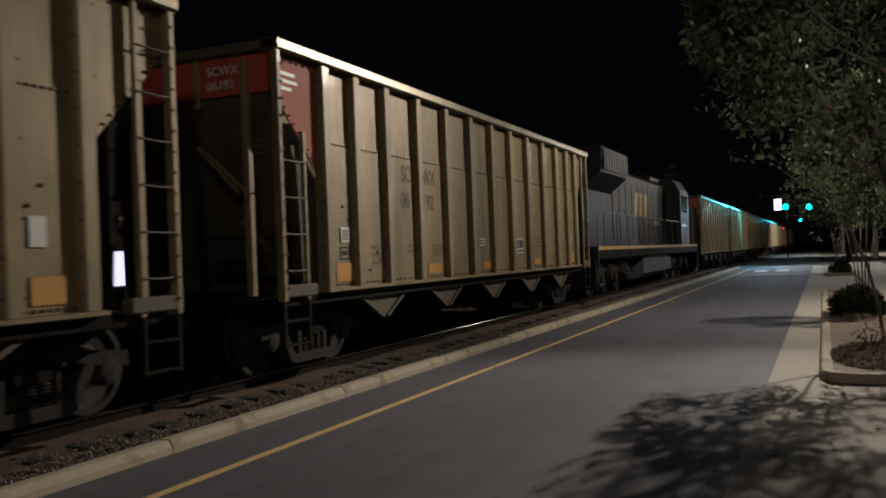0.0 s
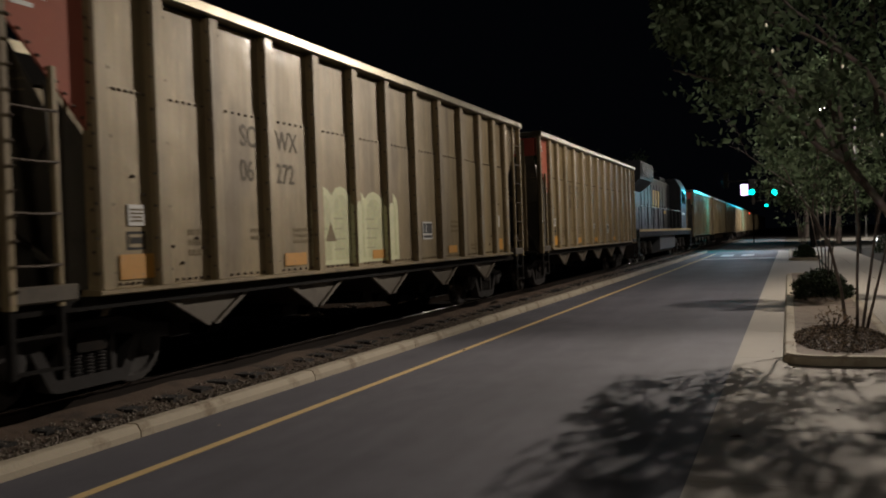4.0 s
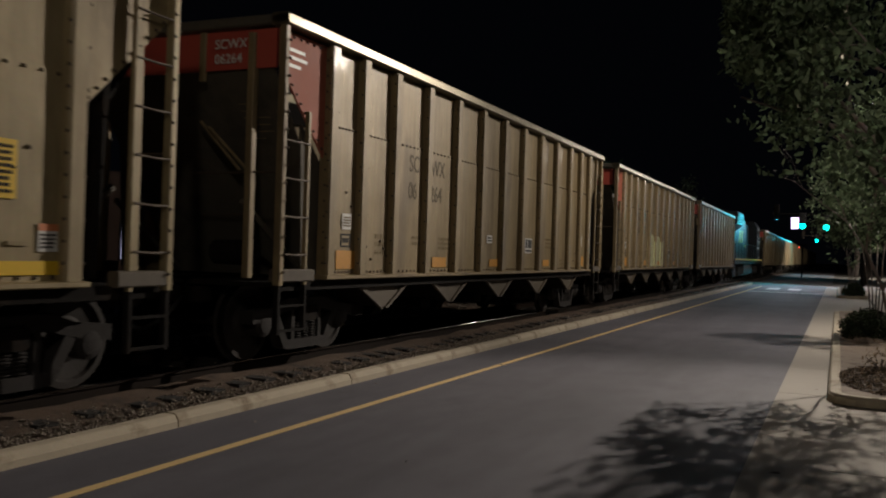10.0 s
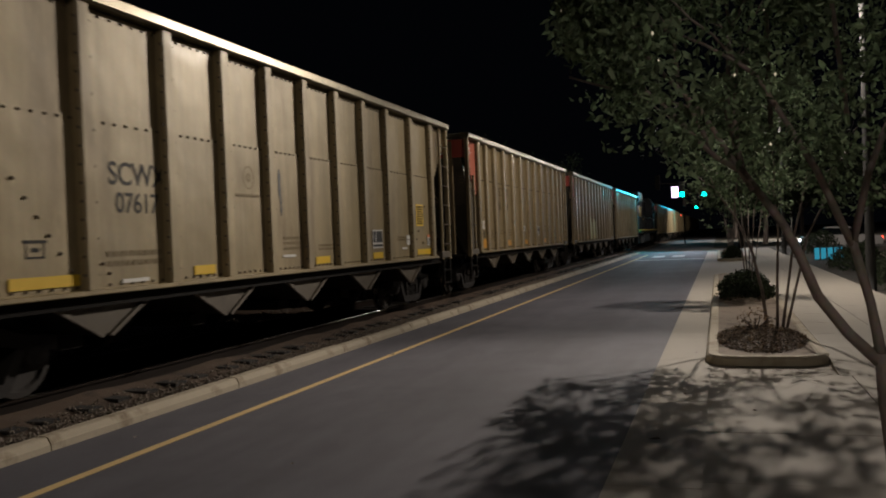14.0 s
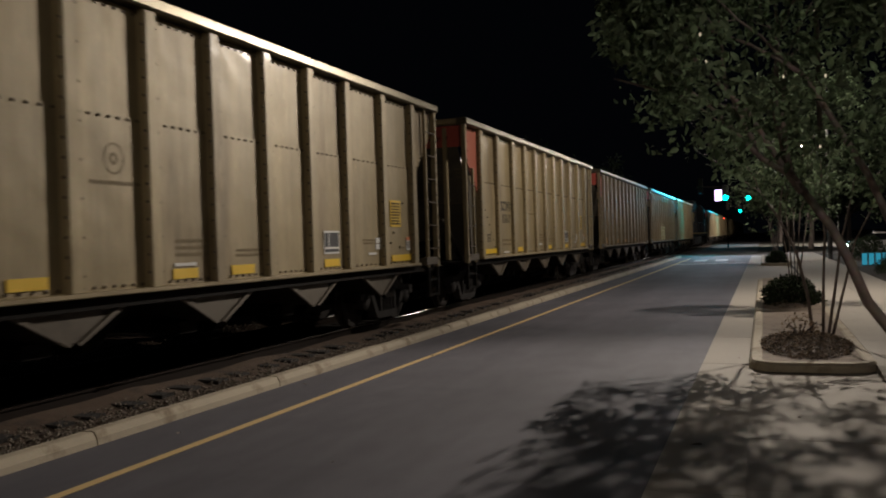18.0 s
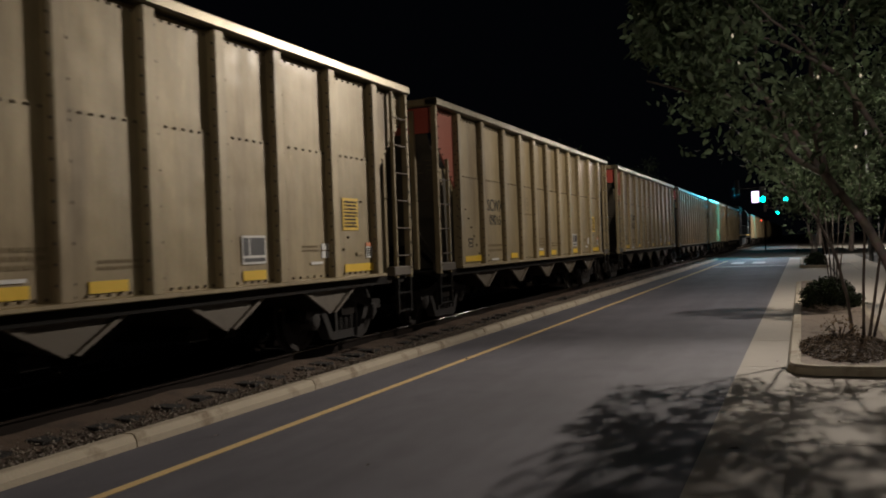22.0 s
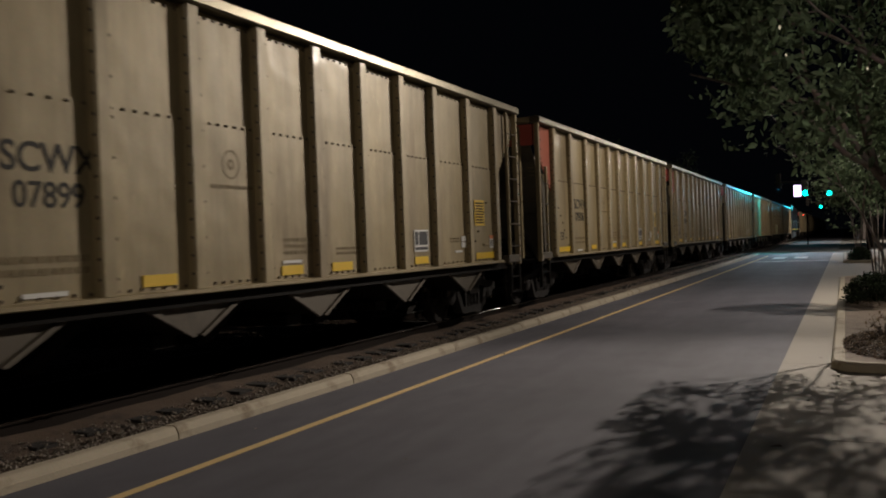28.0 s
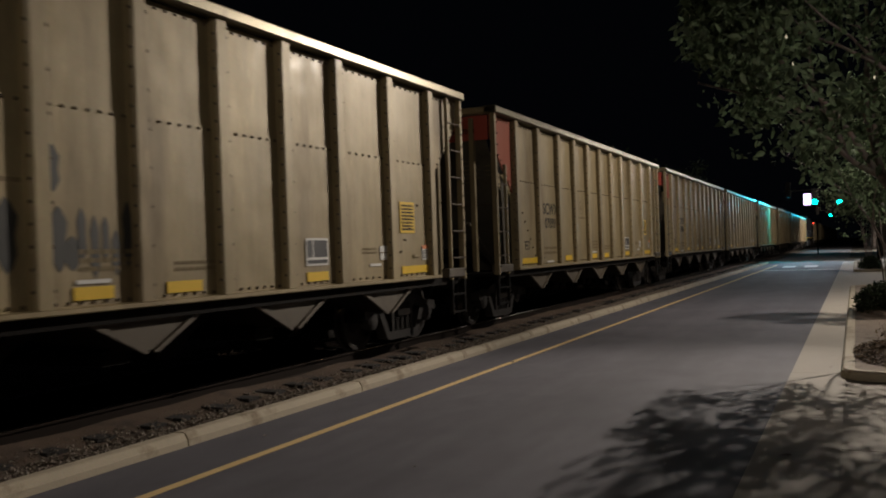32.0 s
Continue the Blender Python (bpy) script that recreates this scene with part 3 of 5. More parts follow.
# ---- hopper cars ----
HALF = 7.25
POSTS = {"a": [-6.15, -5.35, -4.43, -3.35, -2.22, -1.1, 0.0, 1.1, 2.22, 3.35, 4.43, 5.35, 6.15], "b": [-6.08, -4.78, -3.4, -2.2, -1.07, 0.05, 1.2, 2.33, 3.48, 4.82, 6.12]}


def along(x, y, z):
    """A pose for flat lettering on the car's side, reading along the car."""
    return pose(x, y, z, 90, 0, 90)


def plate(name, material, parent, y0, y1, z0, z1, x=1.500, t=0.004, label=""):
    bm = bmesh.new()
    box(bm, x, x + t, y0, y1, z0, z1)
    return part(name, bm, material, parent, label)


def lines(name, material, parent, y0, y1, z0, z1, count, x=1.500, seed=0):
    """Unreadable small print as plain bars."""
    rnd = random.Random(seed)
    bm = bmesh.new()
    h = (z1 - z0) / count
    for k in range(count):
        y = y0
        while y < y1 - 0.02:
            w = rnd.uniform(0.05, 0.16) * max(0.4, (y1 - y0))
            box(bm, x, x + 0.003, y, min(y + w, y1), z1 - (k + 0.8) * h, z1 - (k + 0.25) * h)
            y += w + 0.03 * max(0.4, (y1 - y0))
    return part(name, bm, material, parent)


def wheelset(parent, y, r, axle_x=0.755):
    """Axle with two flanged wheels; turns about its own x axis."""
    bm = bmesh.new()
    lathe(bm, [(0.07, -1.05), (0.085, -0.95), (0.085, -0.6), (0.075, 0.0), (0.085, 0.6), (0.085, 0.95), (0.07, 1.05)], "x", 12)
    ws = part("wheelset", bm, M_UNDER, parent)
    ws.location = (0, y, r + RAIL_LIFT)
    for s in (-1, 1):
        bm = bmesh.new()
        c = s * axle_x
        lathe(bm, [(0.1, c - s * 0.09), (0.12, c - s * 0.05), (r * 0.5, c - s * 0.02), (r * 0.84, c - s * 0.05), (r + 0.026, c - s * 0.055), (r + 0.026, c - s * 0.035), (r * 0.998, c - s * 0.02), (r * 0.985, c + s * 0.075), (r * 0.86, c + s * 0.075), (r * 0.8, c + s * 0.04), (r * 0.48, c + s * 0.02), (0.16, c + s * 0.07), (0.1, c + s * 0.1)], "x", 28)
        w = part("wheel", bm, M_WHEEL, ws)
        bm = bmesh.new()
        lathe(bm, [(r * 0.9, c - s * 0.02), (r + 0.001, c - s * 0.018), (r * 0.988, c + s * 0.07), (r * 0.9, c + s * 0.072)], "x", 28, caps=False)
        part("tread", bm, M_TREAD, ws, "worn shiny wheel tread")
    return ws


def truck(parent, yc):
    """Three-piece freight truck: two cast side frames, bolster, springs, two wheelsets."""
    ring = [(-1.12, 0.42), (-1.12, 0.62), (-0.7, 0.66), (-0.45, 0.74), (0.45, 0.74), (0.7, 0.66), (1.12, 0.62), (1.12, 0.42), (0.78, 0.42), (0.5, 0.2), (0.38, 0.14), (-0.38, 0.14), (-0.5, 0.2), (-0.78, 0.42)]
    for s in (-1, 1):
        bm = bmesh.new()
        # frame with its three windows left open: upper bar, lower bar, columns
        x0, x1 = (0.93, 1.09) if s > 0 else (-1.09, -0.93)
        prism(bm, [(-1.14, 0.47), (-1.14, 0.62), (-0.72, 0.66), (-0.45, 0.75), (0.45, 0.75), (0.72, 0.66), (1.14, 0.62), (1.14, 0.47), (0.7, 0.53), (0.4, 0.6), (-0.4, 0.6), (-0.7, 0.53)], 0, x0, x1)
        prism(bm, [(-0.72, 0.52), (-0.6, 0.55), (-0.42, 0.24), (0.42, 0.24), (0.6, 0.55), (0.72, 0.52), (0.5, 0.15), (0.4, 0.12), (-0.4, 0.12), (-0.5, 0.15)], 0, x0, x1)
        for y in (-0.34, 0.27):
            box(bm, x0, x1, y, y + 0.07, 0.22, 0.62)
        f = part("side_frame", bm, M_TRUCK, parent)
        f.location.y = yc
        for y in (-0.18, -0.02, 0.14):
            bm = bmesh.new()
            coil = []
            for k in range(6):
                z = 0.25 + 0.033 * k
                coil += [(0.045, z), (0.072, z + 0.009), (0.072, z + 0.02), (0.045, z + 0.029)]
            lathe(bm, coil, "z", 10, (s * 1.03, y + 0.02, 0))
            sp = part("spring", bm, M_TRUCK, parent)
            sp.location.y = yc
        for y in (-0.89, 0.89):
            bm = bmesh.new()
            lathe(bm, [(0.05, s * 0.9), (0.15, s * 0.92), (0.15, s * 1.07), (0.1, s * 1.1), (0.04, s * 1.11)], "x", 14, (0, 0, 0))
            bx = part("bearing_box", bm, M_TRUCK, parent)
            bx.location = (0, yc + y, 0.457)
    bm = bmesh.new()
    bbox(bm, -1.12, 1.12, -0.2, 0.2, 0.46, 0.66, 0.03)
    b = part("bolster", bm, M_UNDER, parent)
    b.location.y = yc
    bm = bmesh.new()
    for y in (-0.42, 0.42):
        tube(bm, [(-0.8, y, 0.42), (0.8, y, 0.42)], 0.035, 6)
        for s in (-0.76, 0.76):
            box(bm, s - 0.05, s + 0.05, y - 0.06, y + 0.06, 0.3, 0.56)
    r = part("brake_rigging", bm, M_UNDER, parent)
    r.location.y = yc
    return [wheelset(parent, yc + y, 0.457) for y in (-0.89, 0.89)]


def rivets(parent, spots, r=0.015):
    v, f = [], []
    for x, y, z in spots:
        b = len(v)
        v += [(x, y - r, z - r), (x, y + r, z - r), (x, y + r, z + r), (x, y - r, z + r), (x + r * 1.2, y - r * 0.5, z - r * 0.5), (x + r * 1.2, y + r * 0.5, z - r * 0.5), (x + r * 1.2, y + r * 0.5, z + r * 0.5), (x + r * 1.2, y - r * 0.5, z + r * 0.5)]
        f += [(b + 4, b + 5, b + 6, b + 7)] + [(b + k, b + (k + 1) % 4, b + 4 + (k + 1) % 4, b + 4 + k) for k in range(4)]
    return tagged(part("rivets", (v, [], f), M_RIVET, parent, "rows of dark bolt heads"), kind="stuff")


def hopper(kind, label):
    """An open-top coal hopper; its near end (-y) is painted red. Origin on the rail top under the middle."""
    car = thing("hopper_car", label, "hopper car", "coal train")
    body_m = M_BODY_A if kind == "a" else M_BODY_B
    posts = POSTS[kind]
    seam = 2.72 if kind == "b" else 2.90
    pw = 0.105
    spots = []
    edges = posts
    # side sheets, bay by bay on both sides
    for s in (1, -1):
        for k in range(len(edges) - 1):
            y0, y1 = edges[k], edges[k + 1]
            bm = bmesh.new()
            a, b = sorted((s * 1.465, s * 1.490))
            box(bm, a, b, y0, y1, 1.05, seam + 0.03)
            part("lower_sheet", bm, body_m, car)
            bm = bmesh.new()
            a, b = sorted((s * 1.455, s * 1.480))
            box(bm, a, b, y0, y1, seam - 0.02, 3.845)
            part("upper_sheet", bm, body_m, car)
            if s > 0:
                for j in range(7):
                    spots.append((1.490, y0 + pw + 0.05 + (y1 - y0 - 2 * pw - 0.1) * j / 6, seam))
                    if kind == "b":
                        spots.append((1.480, y0 + pw + 0.05 + (y1 - y0 - 2 * pw - 0.1) * j / 6, 3.79))
                    spots.append((1.490, y0 + pw + 0.05 + (y1 - y0 - 2 * pw - 0.1) * j / 6, 1.085))
        for y in posts:
            bm = bmesh.new()
            x0, x1, x2 = s * 1.43, s * 1.55, s * 1.578
            prism(bm, [(x0, y - pw), (x1, y - pw * 0.95), (x2, y - pw * 0.7), (x2, y + pw * 0.7), (x1, y + pw * 0.95), (x0, y + pw)], 2, 1.05, 3.87)
            part("side_post", bm, body_m, car)
            if s > 0:
                for j in range(15 if kind == "b" else 9):
                    z = 1.2 + j * (2.5 / (14 if kind == "b" else 8))
                    spots.append((1.545, y - pw * 0.97, z))
                    if j % 2 == 0:
                        spots.append((1.545, y + pw * 0.97, z))
        # end bays, cut away on a slant
        for e in (-1, 1):
            y_in, y_out = e * abs(posts[0] if e < 0 else posts[-1]), e * (HALF - 0.03)
            run = abs(y_out - y_in)
            bm = bmesh.new()
            a, b = sorted((s * 1.455, s * 1.48))
            prism(bm, [(y_in, 3.84), (y_out, 3.84), (y_out, 3.43), (y_in, 2.38)], 0, a, b)
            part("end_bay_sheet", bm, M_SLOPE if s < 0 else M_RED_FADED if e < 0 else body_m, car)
            if s > 0:
                for j in range(10):
                    q = 0.05 + 0.8 * j / 9
                    spots.append((1.481, y_out - e * run * q, 3.43 - 1.05 * q + 0.05))
                for j in range(6):
                    spots.append((1.481, y_out - e * (0.12 + 0.14 * j), 3.79))
                for j in range(14):
                    spots.append((1.596, y_out - e * 0.02, 1.1 + 0.2 * j))
                    spots.append((1.51, y_in + e * 0.112, 1.2 + 0.19 * j))
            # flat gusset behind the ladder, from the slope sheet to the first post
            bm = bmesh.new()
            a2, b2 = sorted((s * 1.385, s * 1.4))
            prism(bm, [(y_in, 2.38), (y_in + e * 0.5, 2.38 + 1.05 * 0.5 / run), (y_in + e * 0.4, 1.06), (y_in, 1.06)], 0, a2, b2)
            # The far end's gusset is coloured blacker to stand for the shaded opening.
            part("side_gusset", bm, M_SLOPE if e < 0 else M_UNDER, car, "dark gusset sheet with the recess's shade in its colour")
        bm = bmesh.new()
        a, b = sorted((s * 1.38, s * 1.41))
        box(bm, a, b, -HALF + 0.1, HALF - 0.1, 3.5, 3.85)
        part("inner_liner", bm, M_UNDER, car, "dark inner face")
        # top chord and side sill
        bm = bmesh.new()
        prism(bm, [(s * 1.4, 3.86), (s * 1.6, 3.86), (s * 1.63, 3.88), (s * 1.63, 3.975), (s * 1.6, 4.0), (s * 1.4, 4.0)], 1, -HALF - 0.04, HALF + 0.04)
        part("top_chord", bm, M_CAP, car, "bright worn metal top chord")
        bm = bmesh.new()
        prism(bm, [(s * 1.38, 1.0), (s * 1.6, 1.0), (s * 1.61, 1.01), (s * 1.61, 1.045), (s * 1.4, 1.06)], 1, posts[0] - 0.14, posts[-1] + 0.14)
        part("side_sill", bm, body_m, car)
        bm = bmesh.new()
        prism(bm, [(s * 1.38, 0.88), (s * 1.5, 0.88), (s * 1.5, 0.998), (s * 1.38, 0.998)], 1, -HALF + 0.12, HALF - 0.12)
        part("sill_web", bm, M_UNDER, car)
    rivets(car, spots)
    # ends
    for e in (-1, 1):
        y = e * (HALF - 0.02)
        bm = bmesh.new()
        a, b = sorted((y, y - e * 0.03))
        box(bm, -1.43, 1.43, a, b, 3.40, 3.84)
        part("end_sheet", bm, M_RED if e < 0 else body_m, car)
        bm = bmesh.new()
        bbox(bm, -1.6, 1.6, min(y - e * 0.15, y + e * 0.06), max(y - e * 0.15, y + e * 0.06), 3.87, 3.99, 0.02)
        part("end_chord", bm, body_m if kind == "b" else M_SLOPE, car)
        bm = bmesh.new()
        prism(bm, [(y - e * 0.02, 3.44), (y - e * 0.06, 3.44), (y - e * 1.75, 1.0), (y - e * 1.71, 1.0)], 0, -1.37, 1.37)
        # Same sheet at both ends; the far one's near-black colour holds its shade.
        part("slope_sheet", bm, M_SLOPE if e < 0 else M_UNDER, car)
        for s in (-1, 1):
            bm = bmesh.new()
            bbox(bm, s * 1.54 - 0.048, s * 1.54 + 0.048, y - 0.042, y + 0.042, 0.95, 3.86, 0.012)
            part("corner_post", bm, body_m, car)
            bm = bmesh.new()
            bbox(bm, s * 1.12 - 0.045, s * 1.12 + 0.045, y - 0.05, y + 0.05, 1.02, 3.8, 0.012)
            part("end_post", bm, body_m, car)
            ys = y - e * (0.53 if e < 0 else 0.47)
            bm = bmesh.new()
            bbox(bm, s * 1.54 - 0.028, s * 1.54 + 0.028, ys - 0.03, ys + 0.03, 0.95, 2.97 if e < 0 else 3.85, 0.01)
            part("ladder_stile", bm, body_m, car)
            bm = bmesh.new()
            bbox(bm, s * 1.54 - 0.03, s * 1.54 + 0.03, ys - 0.03, ys + 0.03, 0.4, 0.95, 0.01)
            part("step_hanger", bm, M_UNDER, car)
            zs = [1.3 + 0.43 * k for k in range(4 if e < 0 else 6)]
            for z in zs:
                bm = bmesh.new()
                tube(bm, [(s * 1.57, y, z), (s * 1.58, (y + ys) / 2, z - 0.008), (s * 1.57, ys, z)], 0.013, 6)
                part("rung", bm, M_RIVET, car)
            bm = bmesh.new()
            bbox(bm, s * 1.54 - 0.03, s * 1.54 + 0.03, y - 0.035, y + 0.035, 0.4, 0.95, 0.01)
            part("step_hanger", bm, M_UNDER, car)
            for z in (0.42, 0.7):
                bm = bmesh.new()
                box(bm, s * 1.54 - 0.03, s * 1.54 + 0.03, min(y, ys), max(y, ys), z, z + 0.025)
                part("step", bm, M_UNDER, car)
            bm = bmesh.new()
            tube(bm, [(s * 0.95, y - e * 0.1, 1.9), (s * 1.0, y - e * 1.35, 1.05)], 0.04, 6)
            part("end_brace", bm, M_SLOPE, car)
            # worn sill bracket that carries the ladder
            bm = bmesh.new()
            y0, y1 = sorted((y + e * 0.04, ys - e * 0.16))
            bbox(bm, min(s * 1.45, s * 1.585), max(s * 1.45, s * 1.585), y0, y1, 0.985, 1.13, 0.015)
            part("sill_bracket", bm, M_HOPPER, car, "worn tan bracket under the ladder")
            bm = bmesh.new()
            tube(bm, [(s * 1.12, y, 2.22), (s * 1.33, y + e * 0.01, 2.215), (s * 1.54, y, 2.22)], 0.013, 6)
            part("rung", bm, M_RIVET, car)
        bm = bmesh.new()
        a, b = sorted((y + e * 0.12, y - e * 1.35))
        box(bm, -1.44, 1.44, a, b, 0.93, 0.98)
        box(bm, -0.6, 0.6, min(y + e * 0.12, y - e * 0.05), max(y + e * 0.12, y - e * 0.05), 0.72, 0.9)
        part("end_platform", bm, M_UNDER, car)
        if e < 0:
            for z, x0 in ((2.22, 0.3), (1.74, 0.45)):
                bm = bmesh.new()
                tube(bm, [(x0, y + 0.03, z), (0.7, y + 0.015, z - 0.01), (1.12, y, z)], 0.012, 6)
                part("grab_iron", bm, M_RIVET, car)
            for x0 in (0.22, 0.34) if kind == "a" else ():
                bm = bmesh.new()
                tube(bm, [(x0, y + 0.22, 2.86 - 0.6 * (x0 - 0.22)), (x0 + 0.34, y + 0.55, 2.3)], 0.022, 8)
                part("diagonal_brace", bm, body_m, car, "pale worn steel brace")
            bm = bmesh.new()
            bbox(bm, 0.37, 0.46, y - 0.03, y + 0.02, 3.28, 3.85, 0.01)
            part("stub_post", bm, body_m, car)
        # coupler with knuckle
        bm = bmesh.new()
        a, b = sorted((y, y + e * 0.72))
        bbox(bm, -0.1, 0.1, a, b, 0.72, 0.96, 0.03)
        bbox(bm, -0.17, 0.15, min(y + e * 0.6, y + e * 0.86), max(y + e * 0.6, y + e * 0.86), 0.68, 1.0, 0.05)
        part("coupler", bm, M_UNDER, car)
        bm = bmesh.new()
        tube(bm, [(0.3, y + e * 0.1, 0.78), (0.32, y + e * 0.4, 0.55), (0.25, y + e * 0.7, 0.42), (0.1, y + e * 0.82, 0.5)], 0.025, 6)
        part("brake_hose", bm, M_TYRE, car)
    # brake gear on the near end platform
    bm = bmesh.new()
    lathe(bm, [(0.05, 0.0), (0.15, 0.02), (0.16, 0.55), (0.08, 0.6)], "x", 14, (0.25, -6.7, 1.3))
    part("brake_cylinder", bm, M_UNDER, car)
    bm = bmesh.new()
    lathe(bm, [(0.05, 0.0), (0.2, 0.03), (0.2, 0.8), (0.05, 0.84)], "x", 14, (-0.9, 6.6, 1.3))
    part("air_reservoir", bm, M_UNDER, car)
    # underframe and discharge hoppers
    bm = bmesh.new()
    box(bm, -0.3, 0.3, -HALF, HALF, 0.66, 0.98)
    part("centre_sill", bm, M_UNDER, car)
    for k in range(5):
        y = 2.33 * (k - 2) + 0.18
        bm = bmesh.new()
        # The body is near-black; thin tan plates of the same outline cover its sides.
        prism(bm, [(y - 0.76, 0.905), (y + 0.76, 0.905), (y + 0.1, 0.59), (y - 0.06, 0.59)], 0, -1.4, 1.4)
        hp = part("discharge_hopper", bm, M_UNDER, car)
        for s in (-1, 1):
            bm = bmesh.new()
            prism(bm, [(y - 0.76, 0.905), (y + 0.76, 0.905), (y + 0.1, 0.59), (y - 0.06, 0.59)], 0, *sorted((s * 1.401, s * 1.42)))
            part("side_plate", bm, M_HOPPER, hp, "dusty tan side plate")
        for s in (-1, 1):
            bm = bmesh.new()
            x0, x1 = sorted((s * 1.42, s * 1.455))
            for p, q in (((y - 0.82, 0.93), (y - 0.06, 0.56)), ((y + 0.82, 0.93), (y + 0.1, 0.56))):
                d = 0.07 if p[0] < q[0] else -0.07
                prism(bm, [p, (p[0] + d * 1.6, p[1]), (q[0] + d * 0.7, q[1] + 0.02), q], 0, x0, x1)
            part("flange", bm, M_HOPPER, hp, "raised steel edge flange")
        bm = bmesh.new()
        bbox(bm, -1.0, 1.0, y - 0.16, y + 0.2, 0.44, 0.58, 0.02)
        part("gate", bm, M_UNDER, hp)
    for k in range(4):
        y = 2.33 * (k - 1.5) + 0.18
        bm = bmesh.new()
        prism(bm, [(y - 0.55, 0.4), (y - 0.3, 0.4), (y + 0.42, 0.86), (y + 0.2, 0.9)], 0, -0.9, 0.9)
        part("inner_slope", bm, M_UNDER, car)
    sets = truck(car, -5.9) + truck(car, 5.9)
    return car


def decals_a(car, digits, end_label=True, graffiti=False):
    """Lettering and placards of the older cars; y counts from the near corner."""
    o = -7.39
    for text, y, z in (("SC", 3.50, 2.55), ("WX", 4.26, 2.55), (digits[:2], 3.48, 2.15), (digits[2:], 4.24, 2.15)):
        lettering("side_number" if text.isdigit() else "side_letters", text, 0.345, M_FADED_DARK, car, along(1.492, y + o, z), 0.004, 0.84)
    plate("white_placard", M_WHITE, car, 1.60 + o, 1.82 + o, 1.63, 1.83)
    lines("placard_print", M_FADED, car, 1.63 + o, 1.80 + o, 1.66, 1.80, 4, 1.505, 3)
    for y0, y1, z0, z1 in ((1.58, 1.84, 1.40, 1.425), (1.58, 1.61, 1.425, 1.55), (1.81, 1.84, 1.425, 1.55), (1.58, 1.84, 1.55, 1.575), (1.63, 1.79, 1.46, 1.52)):
        plate("stencil_box", M_STENCIL, car, y0 + o, y1 + o, z0, z1, 1.491, 0.003)
    for y0, y1, z0, z1 in ((1.47, 1.94, 1.125, 1.36), (4.37, 4.89, 1.135, 1.29), (6.84, 7.27, 1.14, 1.27), (10.03, 10.45, 1.14, 1.27), (12.95, 13.3, 1.13, 1.36)):
        plate("orange_reflector", M_ORANGE, car, y0 + o, y1 + o, z0, z1)
    if not graffiti:
        plate("small_white_tag", M_WHITE, car, 6.68 + o, 6.94 + o, 1.56, 1.70)
        lines("tag_print", M_STENCIL, car, 6.71 + o, 6.91 + o, 1.58, 1.68, 2, 1.505, 5)
    consolidated(car, 8.81 + o, 9.24 + o, 1.40, 1.70)
    plate("white_placard", M_WHITE, car, 12.95 + o, 13.12 + o, 1.6, 1.85)
    for y0, y1, z0, z1, c in ((2.5, 3.05, 1.3, 1.62, 3), (3.65, 4.2, 1.45, 1.62, 2), (4.6, 5.2, 1.4, 1.62, 3), (10.2, 10.9, 1.5, 1.75, 3), (11.3, 11.9, 1.15, 1.3, 2)):
        lines("small_print", M_FADED, car, y0 + o, y1 + o, z0, z1, c, 1.492, int(y0 * 10))
    side_bolts(car, 1)
    # lettering on the red end band and the dark slope sheet
    lettering("end_letters", "SCWX", 0.155, M_WHITE, car, pose(0.60, -7.264, 3.64, 90, 0, 0), 0.0015)
    lettering("end_number", digits, 0.155, M_WHITE, car, pose(0.60, -7.264, 3.47, 90, 0, 0), 0.0015)
    ends_print(car)
    bm = bmesh.new()
    for k, w in enumerate((0.4, 0.46, 0.3)):
        box(bm, 1.481, 1.484, -7.05, -7.05 + w * 0.8, 3.62 - 0.09 * k, 3.66 - 0.09 * k)
    part("end_bay_print", bm, M_WHITE, car)
    if graffiti:
        bases = (5.05, 5.6, 6.08, 6.6, 7.2)
        for k, y in enumerate(bases):
            w, h = (0.62, 0.58, 0.6, 0.68, 0.62)[k], (1.06, 1.08, 1.05, 1.04, 1.07)[k]
            pts = [(y + o + w * 0.02 * k, 1.1), (y + o + w, 1.1)]
            for j in range(7):
                a = radians(30 * j)
                pts.append((y + o + w * (0.5 + 0.5 * math.cos(a)), 1.1 + h * (0.78 + 0.22 * math.sin(a))))
            bm = bmesh.new()
            prism(bm, pts, 0, 1.4915 + 0.0004 * k, 1.4945 + 0.0004 * k)
            part("graffiti_shape", bm, M_GRAFFITI, car, "pale yellow-green sprayed block shape")
            bm = bmesh.new()
            inner = [(y + o + w * 0.5 + (p - y - o - w * 0.5) * 0.72, 1.1 + h * 0.06 + (z - 1.1) * 0.84) for p, z in pts]
            prism(bm, inner, 0, 1.4951 + 0.0004 * k, 1.4958 + 0.0004 * k)
            part("graffiti_fill", bm, M_GRAFFITI_FILL, car, "thin greenish sprayed fill")
            bm = bmesh.new()
            for j in range(4):
                z = 1.3 + 0.14 * j
                box(bm, 1.4975, 1.499, y + o + 0.06, y + o + w * (0.5 + 0.1 * ((j + k) % 3)), z, z + 0.018)
            part("graffiti_streak", bm, M_GRAFFITI_SHADE, car)
        bm = bmesh.new()
        prism(bm, [(5.42 + o, 1.42), (5.72 + o, 1.42), (5.57 + o, 1.68)], 0, 1.4975, 1.4995)
        part("graffiti_mark", bm, M_FADED, car)
        # the paint runs on over the posts
        for y in [p for p in POSTS["a"] if 5.3 + o < p < 7.5 + o]:
            bm = bmesh.new()
